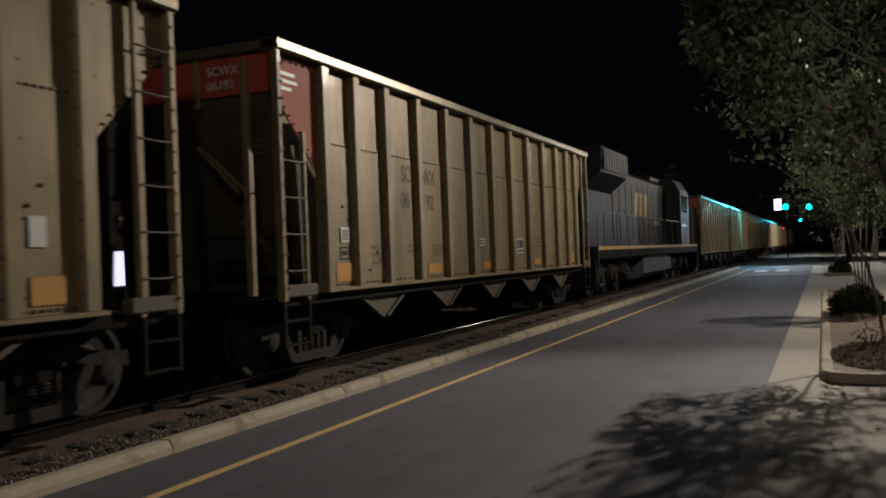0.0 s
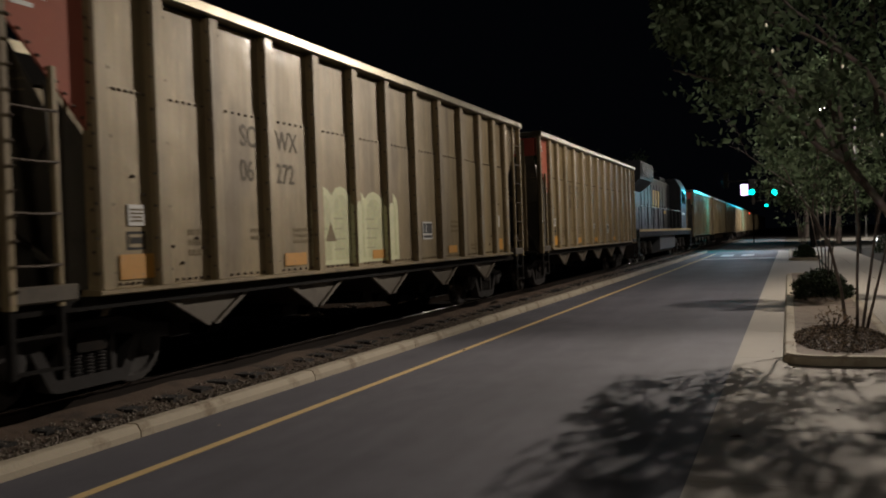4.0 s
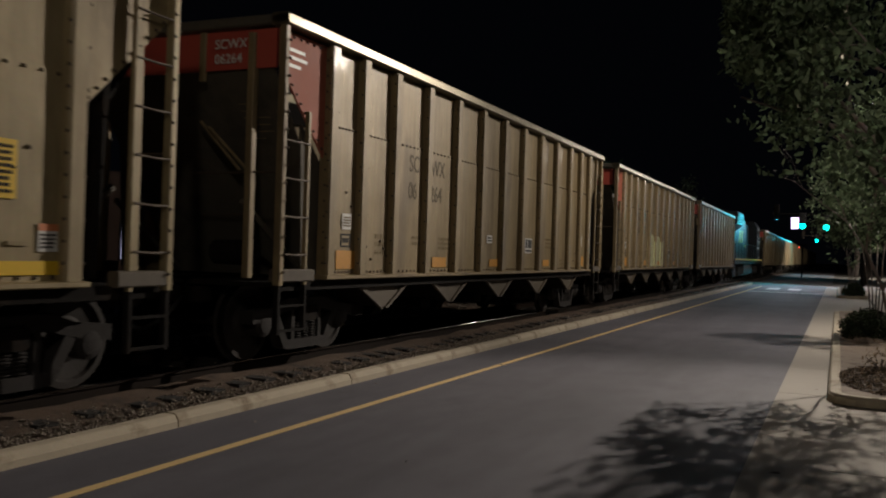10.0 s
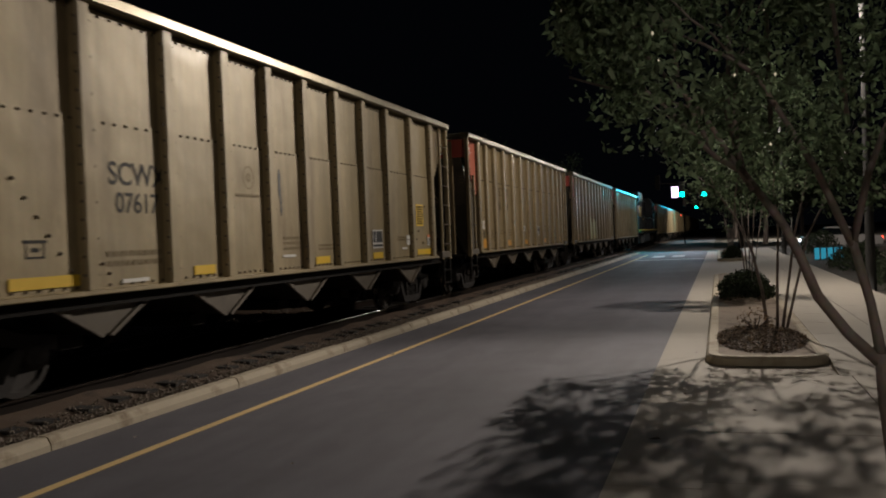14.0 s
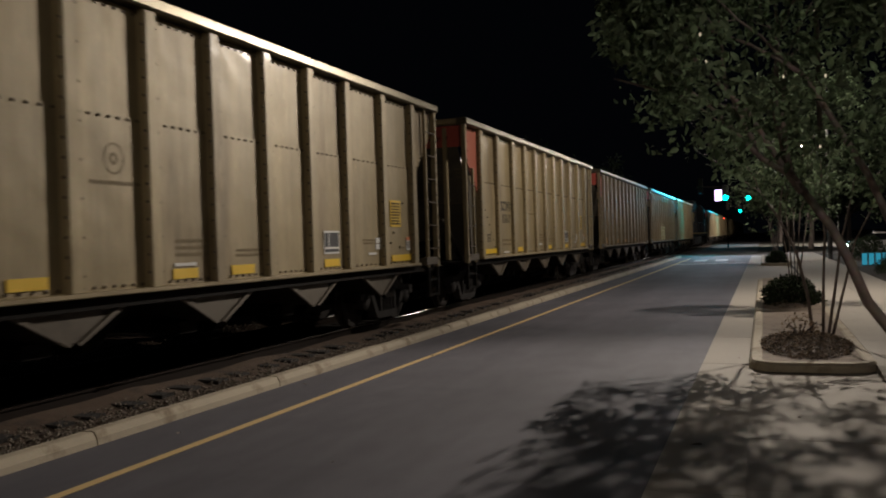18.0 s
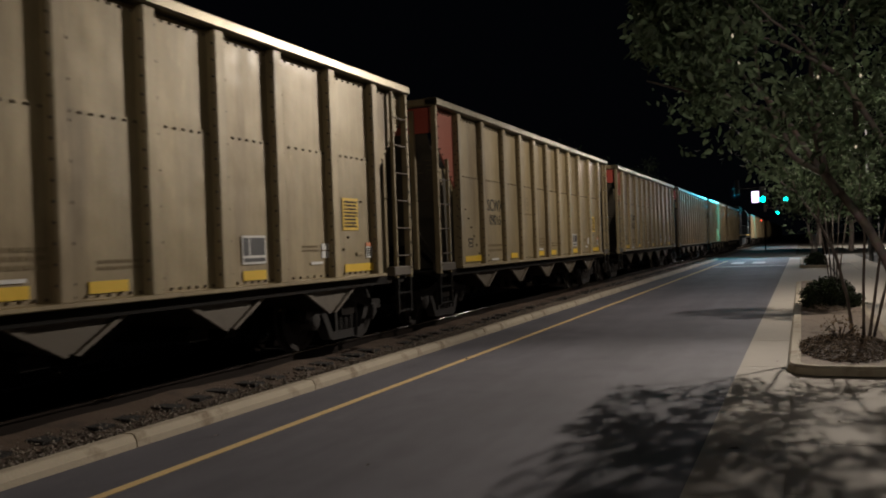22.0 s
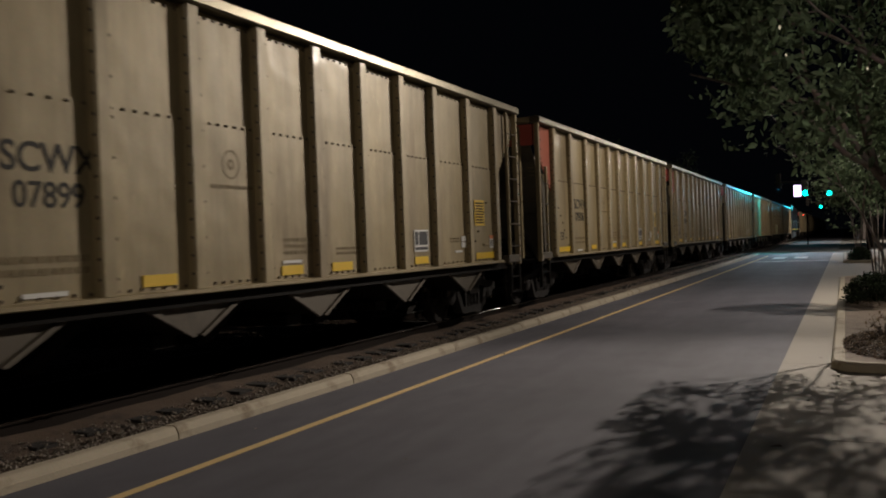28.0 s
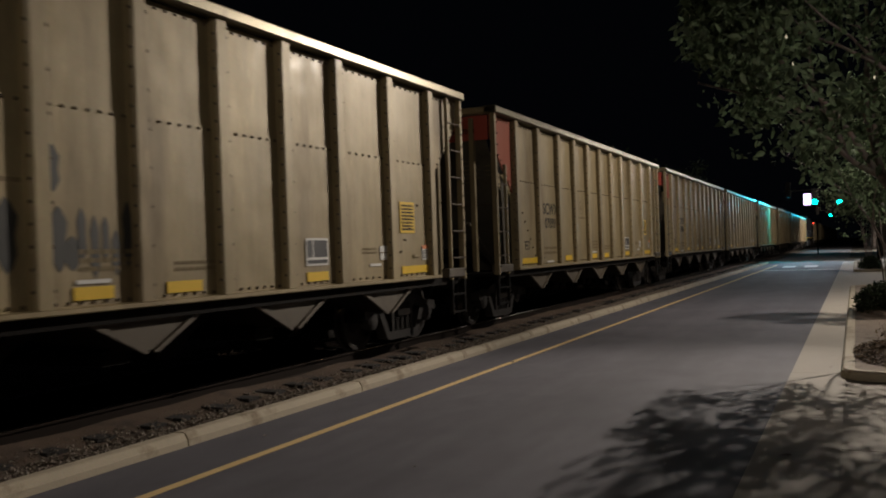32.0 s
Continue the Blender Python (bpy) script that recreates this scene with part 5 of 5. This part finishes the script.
for s in (-0.35, 0.35):
    bm = bmesh.new()
    lathe(bm, [(0.01, -0.02), (0.06, -0.02), (0.06, 0.0), (0.01, 0.01)], "z", 14)
    part("lamp_disc", bm, M_REDGLOW if s < 0 else M_UNDER, flasher).matrix_basis = pose(s, -0.1, 3.2, 90, 0, 0)


# ---- fallen leaves and crumbs on the road and pavement ----
for k, (x, y, s) in enumerate(((-0.46, 7.34, 0.05), (-0.26, 12.5, 0.03), (0.0, 11.1, 0.035), (-5.0, 6.86, 0.04), (-4.2, 4.3, 0.03), (-4.56, 12.3, 0.05), (0.35, 8.6, 0.03), (-0.3, 9.4, 0.025), (-3.1, 6.2, 0.02), (-5.2, 9.6, 0.035))):
    fl = thing("fallen_leaf", "small curled dry leaf lying on the ground", "fallen leaf", "fallen leaves", (x, y, 0.009 if x > GUTTER_X else 0.006))
    fl.rotation_euler.z = 1.7 * k
    v = [(-s, 0, 0.0), (-0.3 * s, -0.5 * s, 0.25 * s), (0.5 * s, -0.4 * s, 0.3 * s), (s, 0, 0.1 * s), (0.5 * s, 0.45 * s, 0.35 * s), (-0.3 * s, 0.5 * s, 0.2 * s), (0.1 * s, 0, 0.02 * s)]
    part("blade", (v, [], [(0, 1, 6), (1, 2, 6), (2, 3, 6), (3, 4, 6), (4, 5, 6), (5, 0, 6)]), M_BARK, fl)


# ---- trees ----
def clumps(rnd, lo, hi, keep, count, per, size):
    """Leaf places in loose bunches that fill a hull."""
    out, tries = [], 0
    while count and tries < 20000:
        tries += 1
        c = Vector([rnd.uniform(a, b) for a, b in zip(lo, hi)])
        if keep(c) and noise.noise(c * 2.6) > 0.02:
            count -= 1
            w = size * rnd.uniform(0.6, 1.3)
            out += [(c.x + rnd.gauss(0, w), c.y + rnd.gauss(0, w), c.z + rnd.gauss(0, w * 0.6)) for _ in range(int(per * rnd.uniform(0.5, 1.4)))]
    return out


def leaves(spots, size, seed, spread=0.06, keep=None):
    """Many small folded leaves round the twig tips."""
    rng = np.random.default_rng(seed)
    c = np.array(spots) + rng.normal(0, spread, (len(spots), 3))
    if keep:
        c = c[[bool(keep(Vector(p))) for p in c]]
    n = len(c)
    d = rng.normal(0, 1, (n, 3)) + np.array((0, 0, -0.3))
    d /= np.linalg.norm(d, axis=1)[:, None]
    s = np.cross(d, rng.normal(0, 1, (n, 3)))
    s /= np.linalg.norm(s, axis=1)[:, None]
    u = np.cross(s, d)
    L = (size * rng.uniform(0.6, 1.25, n))[:, None]
    w = L * 0.27
    v = np.stack([c, c + d * L * 0.35 + s * w + u * w * 0.35, c + d * L * 0.8 + s * w * 0.7 + u * w * 0.2, c + d * L * 1.1, c + d * L * 0.8 - s * w * 0.7 + u * w * 0.2, c + d * L * 0.35 - s * w + u * w * 0.35], 1).reshape(-1, 3)
    b = np.arange(n)[:, None] * 6
    f = np.concatenate([b + np.array([0, 1, 2, 3]), b + np.array([0, 3, 4, 5])], 0)
    return v.tolist(), [], f.tolist()


def grow(bm, rnd, p, d, length, r, depth, tips, lift=0.25, n=6, keep=None):
    """A branch that wanders and forks; collects places for leaves."""
    pts, rad = [p], [r]
    steps = 4
    for k in range(steps):
        d = (d + Vector((rnd.gauss(0, 0.16), rnd.gauss(0, 0.16), rnd.gauss(0.03, 0.12)))).normalized()
        p = p + d * length / steps
        if keep and not keep(p):
            break
        pts.append(p)
        rad.append(r * (1 - 0.45 * (k + 1) / steps))
        if depth <= 2:
            for j in range(5 if depth < 2 else 2):
                tips.append(tuple(p + Vector((rnd.gauss(0, 0.05), rnd.gauss(0, 0.05), rnd.gauss(0, 0.05)))))
    if len(pts) < 2:
        return
    tube(bm, pts, rad, max(4, n), False)
    if depth > 0:
        for k in range(rnd.choice((2, 3, 3))):
            a = d.cross(Vector((rnd.gauss(0, 1), rnd.gauss(0, 1), rnd.gauss(0, 1)))).normalized()
            nd = (d * rnd.uniform(0.55, 1.0) + a * rnd.uniform(0.45, 0.85) + Vector((0, 0, lift * 0.3))).normalized()
            start = pts[-1] if k < 2 else pts[min(len(pts) - 1, rnd.choice((2, 3)))]
            grow(bm, rnd, start, nd, length * rnd.uniform(0.55, 0.8), rad[-1] * rnd.uniform(0.6, 0.8), depth - 1, tips, lift, n - 1, keep)


def crape_myrtle(x, y, stems, seed, leaf, per_tip, label, depth=3, leaf_material=None, at_z=0.1, spread=0.08, lights=0, keep=None, fill=None):
    """stems: lists of points (from the foot) with radii, then the length of the branches that go on from their ends."""
    rnd = random.Random(seed)
    t = thing("crape_myrtle", label, "tree", "street trees", (x, y, at_z))
    tips = []
    for pts, r0, r1, go_on in stems:
        bm = bmesh.new()
        pts = [Vector(p) for p in pts]
        k = len(pts) - 1
        tube(bm, pts, [r0 + (r1 - r0) * i / k for i in range(k + 1)], 10, True)
        part("stem", bm, M_BARK, t, smooth=True)
        if go_on:
            bm = bmesh.new()
            d = (pts[-1] - pts[-2]).normalized()
            for j in range(2):
                a = d.cross(Vector((rnd.gauss(0, 1), rnd.gauss(0, 1), rnd.gauss(0, 1)))).normalized()
                grow(bm, rnd, pts[-1], (d + a * 0.5).normalized(), go_on, r1 * 0.8, depth, tips, keep=keep if leaf < 0.05 else None)
            tagged(part("branchwork", bm, M_BARK, t, smooth=True), kind="stuff")
    spots = [s for s in tips for _ in range(per_tip)]
    if fill:
        spots += clumps(rnd, fill[0], fill[1], keep, *fill[2:])
    tagged(part("crown", leaves(spots, leaf, seed, spread, keep), leaf_material or M_LEAF, t, "crown of small dark green leaves"), kind="stuff")
    if lights:
        for k in range(lights):
            bm = bmesh.new()
            p = rnd.choice([q for q in spots if not keep or keep(Vector(q))])
            lathe(bm, [(0.001, -0.005), (0.0035, 0.0), (0.001, 0.005)], "z", 6, p)
            part("fairy_light", bm, M_FAIRY, t, "tiny warm lit bulb")
    return t


def near_crown(p):
    """The hull of the near tree's crown, in its own space: hollow below and cut back beside the road."""
    x, z = (p.x + 0.57) * 3.1 / (p.y + 3.1), p.z
    low = 2.24 if x < -0.3 else 2.03 if x < -0.2 else 1.96 if x < -0.1 else 1.88 if x < 0.0 else 1.79 if x < 0.2 else 1.73
    left = -0.43 if z < 2.33 or z > 2.43 else -0.32
    # Upper crown, out of view, added to shade the pavement and lower leaves.
    if z > 2.75:
        return (p.x / 1.05) ** 2 + (p.y / 1.1) ** 2 + ((z - 2.75) / 1.25) ** 2 < 1 and noise.noise(p * 2.2) > 0.06
    if (x - 0.15) ** 2 + (1.67 + (z - 1.67) * 3.1 / (p.y + 3.1) - 2.51) ** 2 < 0.005:
        return False
    return x > left and z > low - 0.03 * math.sin(17 * x) and abs(p.y) < 0.85 and not (x < -0.24 and 2.08 < z < 2.18)


# the near tree forks low into three stems
crape_myrtle(0.57, 3.1, [
    ([(0.055, 0, 0), (0.04, 0, 0.5), (0.022, 0, 0.9), (0.0, 0, 1.12), (-0.008, 0, 1.27)], 0.031, 0.026, 0),
    ([(-0.005, 0, 1.23), (-0.106, 0, 1.335), (-0.19, 0, 1.453), (-0.238, 0.01, 1.583), (-0.287, 0.02, 1.69), (-0.40, 0.04, 1.86)], 0.0195, 0.012, 0.42),
    ([(-0.37, 0.03, 1.80), (-0.44, 0.05, 1.92), (-0.53, 0.07, 2.08), (-0.66, 0.0, 2.22), (-0.82, 0.05, 2.44)], 0.011, 0.006, 0.3),
    ([(-0.53, 0.07, 2.08), (-0.75, -0.1, 2.13), (-0.92, -0.2, 2.18)], 0.006, 0.003, 0.13),
    ([(-0.40, 0.04, 1.86), (-0.44, 0.3, 2.1), (-0.42, 0.4, 2.4)], 0.012, 0.008, 0.4),
    ([(-0.5, 0.05, 1.95), (-0.6, 0.2, 2.2), (-0.62, 0.25, 2.5)], 0.008, 0.005, 0.3),
    ([(-0.01, 0, 1.24), (-0.022, 0, 1.33), (-0.038, 0, 1.43), (-0.084, 0, 1.624)], 0.018, 0.013, 0),
    ([(-0.084, 0, 1.61), (-0.18, 0, 1.85), (-0.35, 0.02, 2.17)], 0.013, 0.008, 0.4),
    ([(-0.084, 0, 1.61), (-0.03, 0.0, 1.84), (0.08, 0.05, 2.1)], 0.013, 0.009, 0.45),
    ([(-0.005, 0, 1.23), (0.035, 0, 1.325), (0.075, 0, 1.4), (0.17, 0.03, 1.65), (0.26, 0.05, 2.0)], 0.02, 0.014, 0.5),
    ([(-0.3, 0.2, 2.0), (-0.3, 0.25, 2.5), (-0.2, 0.3, 2.9)], 0.009, 0.007, 0.4),
    ([(-0.1, -0.1, 2.0), (-0.15, -0.2, 2.4), (-0.2, -0.2, 2.7)], 0.008, 0.006, 0.35),
    ([(-0.2, 0.3, 2.9), (-0.15, 0.2, 3.2), (-0.25, 0.1, 3.5)], 0.007, 0.005, 0.4),
    ([(0.26, 0.05, 2.0), (0.3, 0.0, 2.6), (0.2, 0.1, 3.2)], 0.012, 0.007, 0.45),
], 7, 0.03, 9, "crape myrtle with a low forked smooth trunk and leafy crown", 3, spread=0.03, lights=70, at_z=0.006, keep=near_crown, fill=((-1.05, -1.0, 1.72), (1.05, 1.0, 4.0), 285, 58, 0.045))

# trees in the beds
def bed_tree(x, y, seed, h, label, leaf=0.06, per=3, mat_=None, count=5, lean=0.32, lights=0, keep=None, fill=None):
    rnd = random.Random(seed)
    st = []
    for k in range(count):
        a = 6.28318 * k / count + rnd.uniform(-0.4, 0.4)
        q = rnd.uniform(0.6, 1.0) * lean
        bx, by = 0.07 * math.cos(a), 0.07 * math.sin(a)
        st.append(([(bx, by, 0), (bx + q * 0.3 * math.cos(a), by + q * 0.3 * math.sin(a), 0.5 * h * 0.5), (bx + q * 0.9 * math.cos(a), by + q * 0.9 * math.sin(a), 0.5 * h)], 0.016, 0.011, h * 0.22))
    return crape_myrtle(x, y, st, seed, leaf, per, label, 3, mat_, spread=0.06, lights=lights, keep=keep, fill=fill)


def first_bed_crown(q):
    """A rounded crown, thinner below, trimmed and thinned so its lamp shadow fits the ground."""
    x, y, z = (q.x + 0.15) / 1.4, q.y / 1.3, (q.z - 3.1) / 1.6
    gaps = noise.noise(q * 3.0 + Vector((3.1, 0.7, 1.9)))
    return x * x + y * y + z * z < 1 and gaps > (0.1 if q.z < 2.2 else -0.2 if q.x < -0.1 else 0.05) and 0.95 - q.x < 0.48 * (7.65 - q.z) and (11.5 + 1.3 * noise.noise(q * 1.9)) * (7.65 - q.z) < 7.72 * (8.0 - q.y) < 17.2 * (7.65 - q.z)


crape_myrtle(0.85, 14.5, [
    ([(-0.1, 0, 0), (-0.16, 0, 0.6), (-0.3, 0, 1.25), (-0.52, 0.05, 1.75), (-0.8, 0.05, 2.2)], 0.028, 0.014, 0.8),
    ([(-0.52, 0.05, 1.75), (-0.5, 0.1, 2.1), (-0.42, 0.1, 2.5)], 0.016, 0.011, 0.8),
    ([(0.04, -0.05, 0), (0.06, -0.05, 0.8), (0.1, 0.0, 1.5), (0.05, 0.0, 2.2)], 0.024, 0.014, 0.9),
    ([(0.12, 0.06, 0), (0.24, 0.04, 0.8), (0.33, 0.1, 1.4), (0.5, 0.15, 2.1)], 0.024, 0.013, 0.9),
    ([(0.17, -0.04, 0), (0.36, -0.08, 0.8), (0.5, -0.1, 1.4), (0.8, -0.1, 2.0)], 0.022, 0.012, 0.8),
    ([(0.2, 0.1, 0), (0.28, 0.12, 0.35), (0.3, 0.15, 0.6)], 0.009, 0.004, 0),
], 21, 0.068, 1, "multi-stemmed crape myrtle fanning out from the near tree bed", 3, spread=0.06, lights=34, keep=first_bed_crown, fill=((-1.6, -1.3, 1.5), (1.3, 1.3, 4.7), 120, 46, 0.09))


def second_bed_crown(q):
    """A broad low crown that reaches over the road's edge."""
    return ((q.x + 0.1) / 1.55) ** 2 + (q.y / 1.0) ** 2 + ((q.z - 2.75) / 1.3) ** 2 < 1 and noise.noise(q * 2.0 + Vector((1.1, 4.7, 0.3))) > -0.05


bed_tree(0.72, 21.2, 33, 4.0, "crape myrtle over a low dark shrub in the tree bed", 0.075, 1, count=5, lights=16, keep=second_bed_crown, fill=((-1.6, -1.0, 1.5), (1.5, 1.0, 4.0), 120, 42, 0.1))
bed_tree(0.7, 49.5, 41, 4.0, "crape myrtle in the farther tree bed", 0.1, 2, M_LEAF_DARK)
bed_tree(0.7, 58.0, 43, 4.2, "crape myrtle at the end of the farther tree bed", 0.1, 2, M_LEAF_DARK)


def shrub(x, y, rx, ry, h, seed, label, material, count=2500, leaf=0.06):
    rnd = random.Random(seed)
    s = thing("shrub", label, "shrub", "shrubs", (x, y, 0.08))
    bm = bmesh.new()
    for k in range(9):
        a = rnd.uniform(0, 6.28)
        tube(bm, [(0, 0, 0), (0.3 * rx * math.cos(a), 0.3 * ry * math.sin(a), 0.5 * h), (0.75 * rx * math.cos(a), 0.75 * ry * math.sin(a), 0.85 * h)], [0.015, 0.01, 0.005], 5)
    part("branchwork", bm, M_BARK, s)
    spots = []
    while len(spots) < count:
        a, q, z = rnd.uniform(0, 6.283), math.sqrt(rnd.random()), rnd.random()
        w = 1 + 0.3 * noise.noise((math.cos(a) * 2, math.sin(a) * 2, z * 3 + seed))
        if q > 0.45:
            spots.append((rx * q * w * math.cos(a) * math.sqrt(max(0.05, 1 - z * z)), ry * q * w * math.sin(a) * math.sqrt(max(0.05, 1 - z * z)), 0.05 + h * z * w))
    tagged(part("foliage", leaves(spots, leaf, seed, 0.02), material, s), kind="stuff")
    return s


shrub(0.62, 21.2, 0.66, 1.1, 0.5, 3, "low dark shrub at the foot of a tree", M_LEAF_DARK, 5000, 0.07)
shrub(0.72, 48.5, 0.55, 1.6, 0.5, 4, "low dark shrub in the farther bed", M_LEAF_DARK, 1500, 0.1)
shrub(0.55, 13.7, 0.3, 0.3, 0.35, 5, "sparse dry seedlings at the foot of the tree", M_LEAF_DRY, 160, 0.05)
for k, (x, y, rx, ry, h) in enumerate(((5.0, 16, 1.2, 1.6, 1.0), (4.6, 24, 0.9, 3.0, 0.9), (6.5, 21, 1.5, 2.0, 1.4), (4.7, 34, 0.9, 3.5, 0.8), (7.5, 33, 1.6, 3.0, 1.6), (5.2, 52, 1.2, 4.0, 1.0))):
    shrub(x, y, rx, ry, h, 60 + k, "dark clipped hedge on the verge", M_LEAF_DARK, 2600, 0.1)


def far_tree(x, y, h, seed):
    rnd = random.Random(seed)
    t = thing("tree", "tall dark broadleaf tree in the night distance", "tree", "distant trees", (x, y, 0))
    tips = []
    bm = bmesh.new()
    tube(bm, [(0, 0, 0), (0.1, 0, h * 0.2), (0, 0.1, h * 0.4)], [0.25, 0.2, 0.15], 8)
    for k in range(5):
        a = 6.28 * k / 5
        grow(bm, rnd, Vector((0, 0.05, h * (0.25 + 0.03 * k))), Vector((math.cos(a), math.sin(a), 0.9)).normalized(), h * 0.3, 0.1, 2, tips)
    part("trunk", bm, M_BARK, t)
    spots = [s for s in tips for _ in range(5)]
    tagged(part("crown", leaves(spots, 0.35, seed, 0.35), M_LEAF_DARK, t), kind="stuff")


for k, (x, y, h) in enumerate(((4.0, 84, 9), (8, 96, 11), (3.0, 110, 10), (14, 82, 10), (2.5, 140, 12), (12, 50, 8), (15, 38, 8), (20, 60, 10), (-16, 60, 9), (-18, 100, 12), (5, 180, 12))):
    far_tree(x, y, h, 100 + k)


# ---- car park beyond the verge ----
def sedan(x, y, turn, label, tail=False):
    c = thing("parked_car", label, "car", "cars", (x, y, 0.0))
    c.rotation_euler.z = radians(turn)
    bm = bmesh.new()
    prism(bm, [(-2.2, 0.35), (2.2, 0.35), (2.25, 0.6), (2.1, 0.85), (1.2, 0.95), (-1.6, 0.98), (-2.15, 0.9), (-2.25, 0.6)], 1, -0.85, 0.85)
    body = part("body", bm, M_CARPAINT, c)
    bm = bmesh.new()
    prism(bm, [(1.2, 0.94), (0.5, 1.38), (-0.8, 1.42), (-1.6, 0.97)], 1, -0.7, 0.7)
    part("cabin", bm, M_GLASS, c)
    bm = bmesh.new()
    prism(bm, [(0.55, 1.36), (0.45, 1.43), (-0.75, 1.46), (-0.85, 1.4)], 1, -0.72, 0.72)
    part("roof", bm, M_CARPAINT, c)
    for wx in (-1.35, 1.4):
        for wy in (-0.78, 0.78):
            bm = bmesh.new()
            lathe(bm, [(0.05, -0.1), (0.33, -0.1), (0.34, 0.1), (0.05, 0.1)], "z", 18)
            w = part("wheel", bm, M_TYRE, c)
            w.matrix_basis = pose(wx, wy, 0.34, 90, 0, 0)
            bm = bmesh.new()
            lathe(bm, [(0.03, -0.112), (0.2, -0.108), (0.2, 0.108), (0.03, 0.112)], "z", 12)
            part("rim", bm, M_POLE, w)
    for wy in (-0.65, 0.65):
        quick("headlight", M_HEADGLOW, c, (-2.24, -2.16, wy - 0.13, wy + 0.13, 0.62, 0.76))
        quick("tail_light", M_REDGLOW, c, (2.17, 2.26, wy - 0.15, wy + 0.15, 0.68, 0.8))
    return c


sedan(7.0, 58.0, 0, "white saloon car standing with its headlights on")
fence = thing("blue_barrier", "row of low blue-lit panels beside the car park", "barrier", at=(4.1, 42.5, 0.05))
for k in range(5):
    quick("panel", M_BLUE, fence, (0.27 * k, 0.27 * k + 0.2, 0, 0.04, 0.05, 0.55), c=0.005)
quick("rail", M_DARK_METAL, fence, (-0.05, 1.4, 0.045, 0.08, 0.5, 0.56))
quick("foot", M_DARK_METAL, fence, (-0.05, 1.4, 0.045, 0.08, 0.0, 0.06))

# lit shop front beyond the tracks, glimpsed between the cars
shop = thing("far_building", "low building with lit violet-white windows beyond the tracks", "building", at=(-32, 30, 0))
quick("wall", mat("brick_wall", (0.1, 0.06, 0.045), 0.9), shop, (-6, 0, -30, 60, 0, 5))
for k in range(3):
    w = quick("window", M_DARK_METAL, shop, (-0.02, 0.05, 3 + 4.2 * k, 4.4 + 4.2 * k, 0.7, 2.6))
    quick("pane", M_SIGNWHITE, w, (0.052, 0.06, 3.1 + 4.2 * k, 4.3 + 4.2 * k, 0.8, 2.5))


# ---- the train's run ----
def motions():
    times = [0, 2, 4, 6, 8, 10, 12, 14, 16, 18, 20, 22, 24, 26, 28, 30, 32]
    for car, y in TRAIN:
        walk(car, [(t, pose(TRACK_X, y + SPEED * t, RAIL_Z)) for t in times])
        if -120 < y < 60:
            for ws in [o for o in car.children if o.name.split(".")[0] == "wheelset"]:
                p = ws.location.copy()
                r = p.z
                step = 0.2
                n = 160
                if not -100 < y < 40:
                    continue
                walk(ws, [(k * step, pose(p.x, p.y, p.z, -math.degrees(SPEED * k * step / r))) for k in range(n + 1)])


motions()
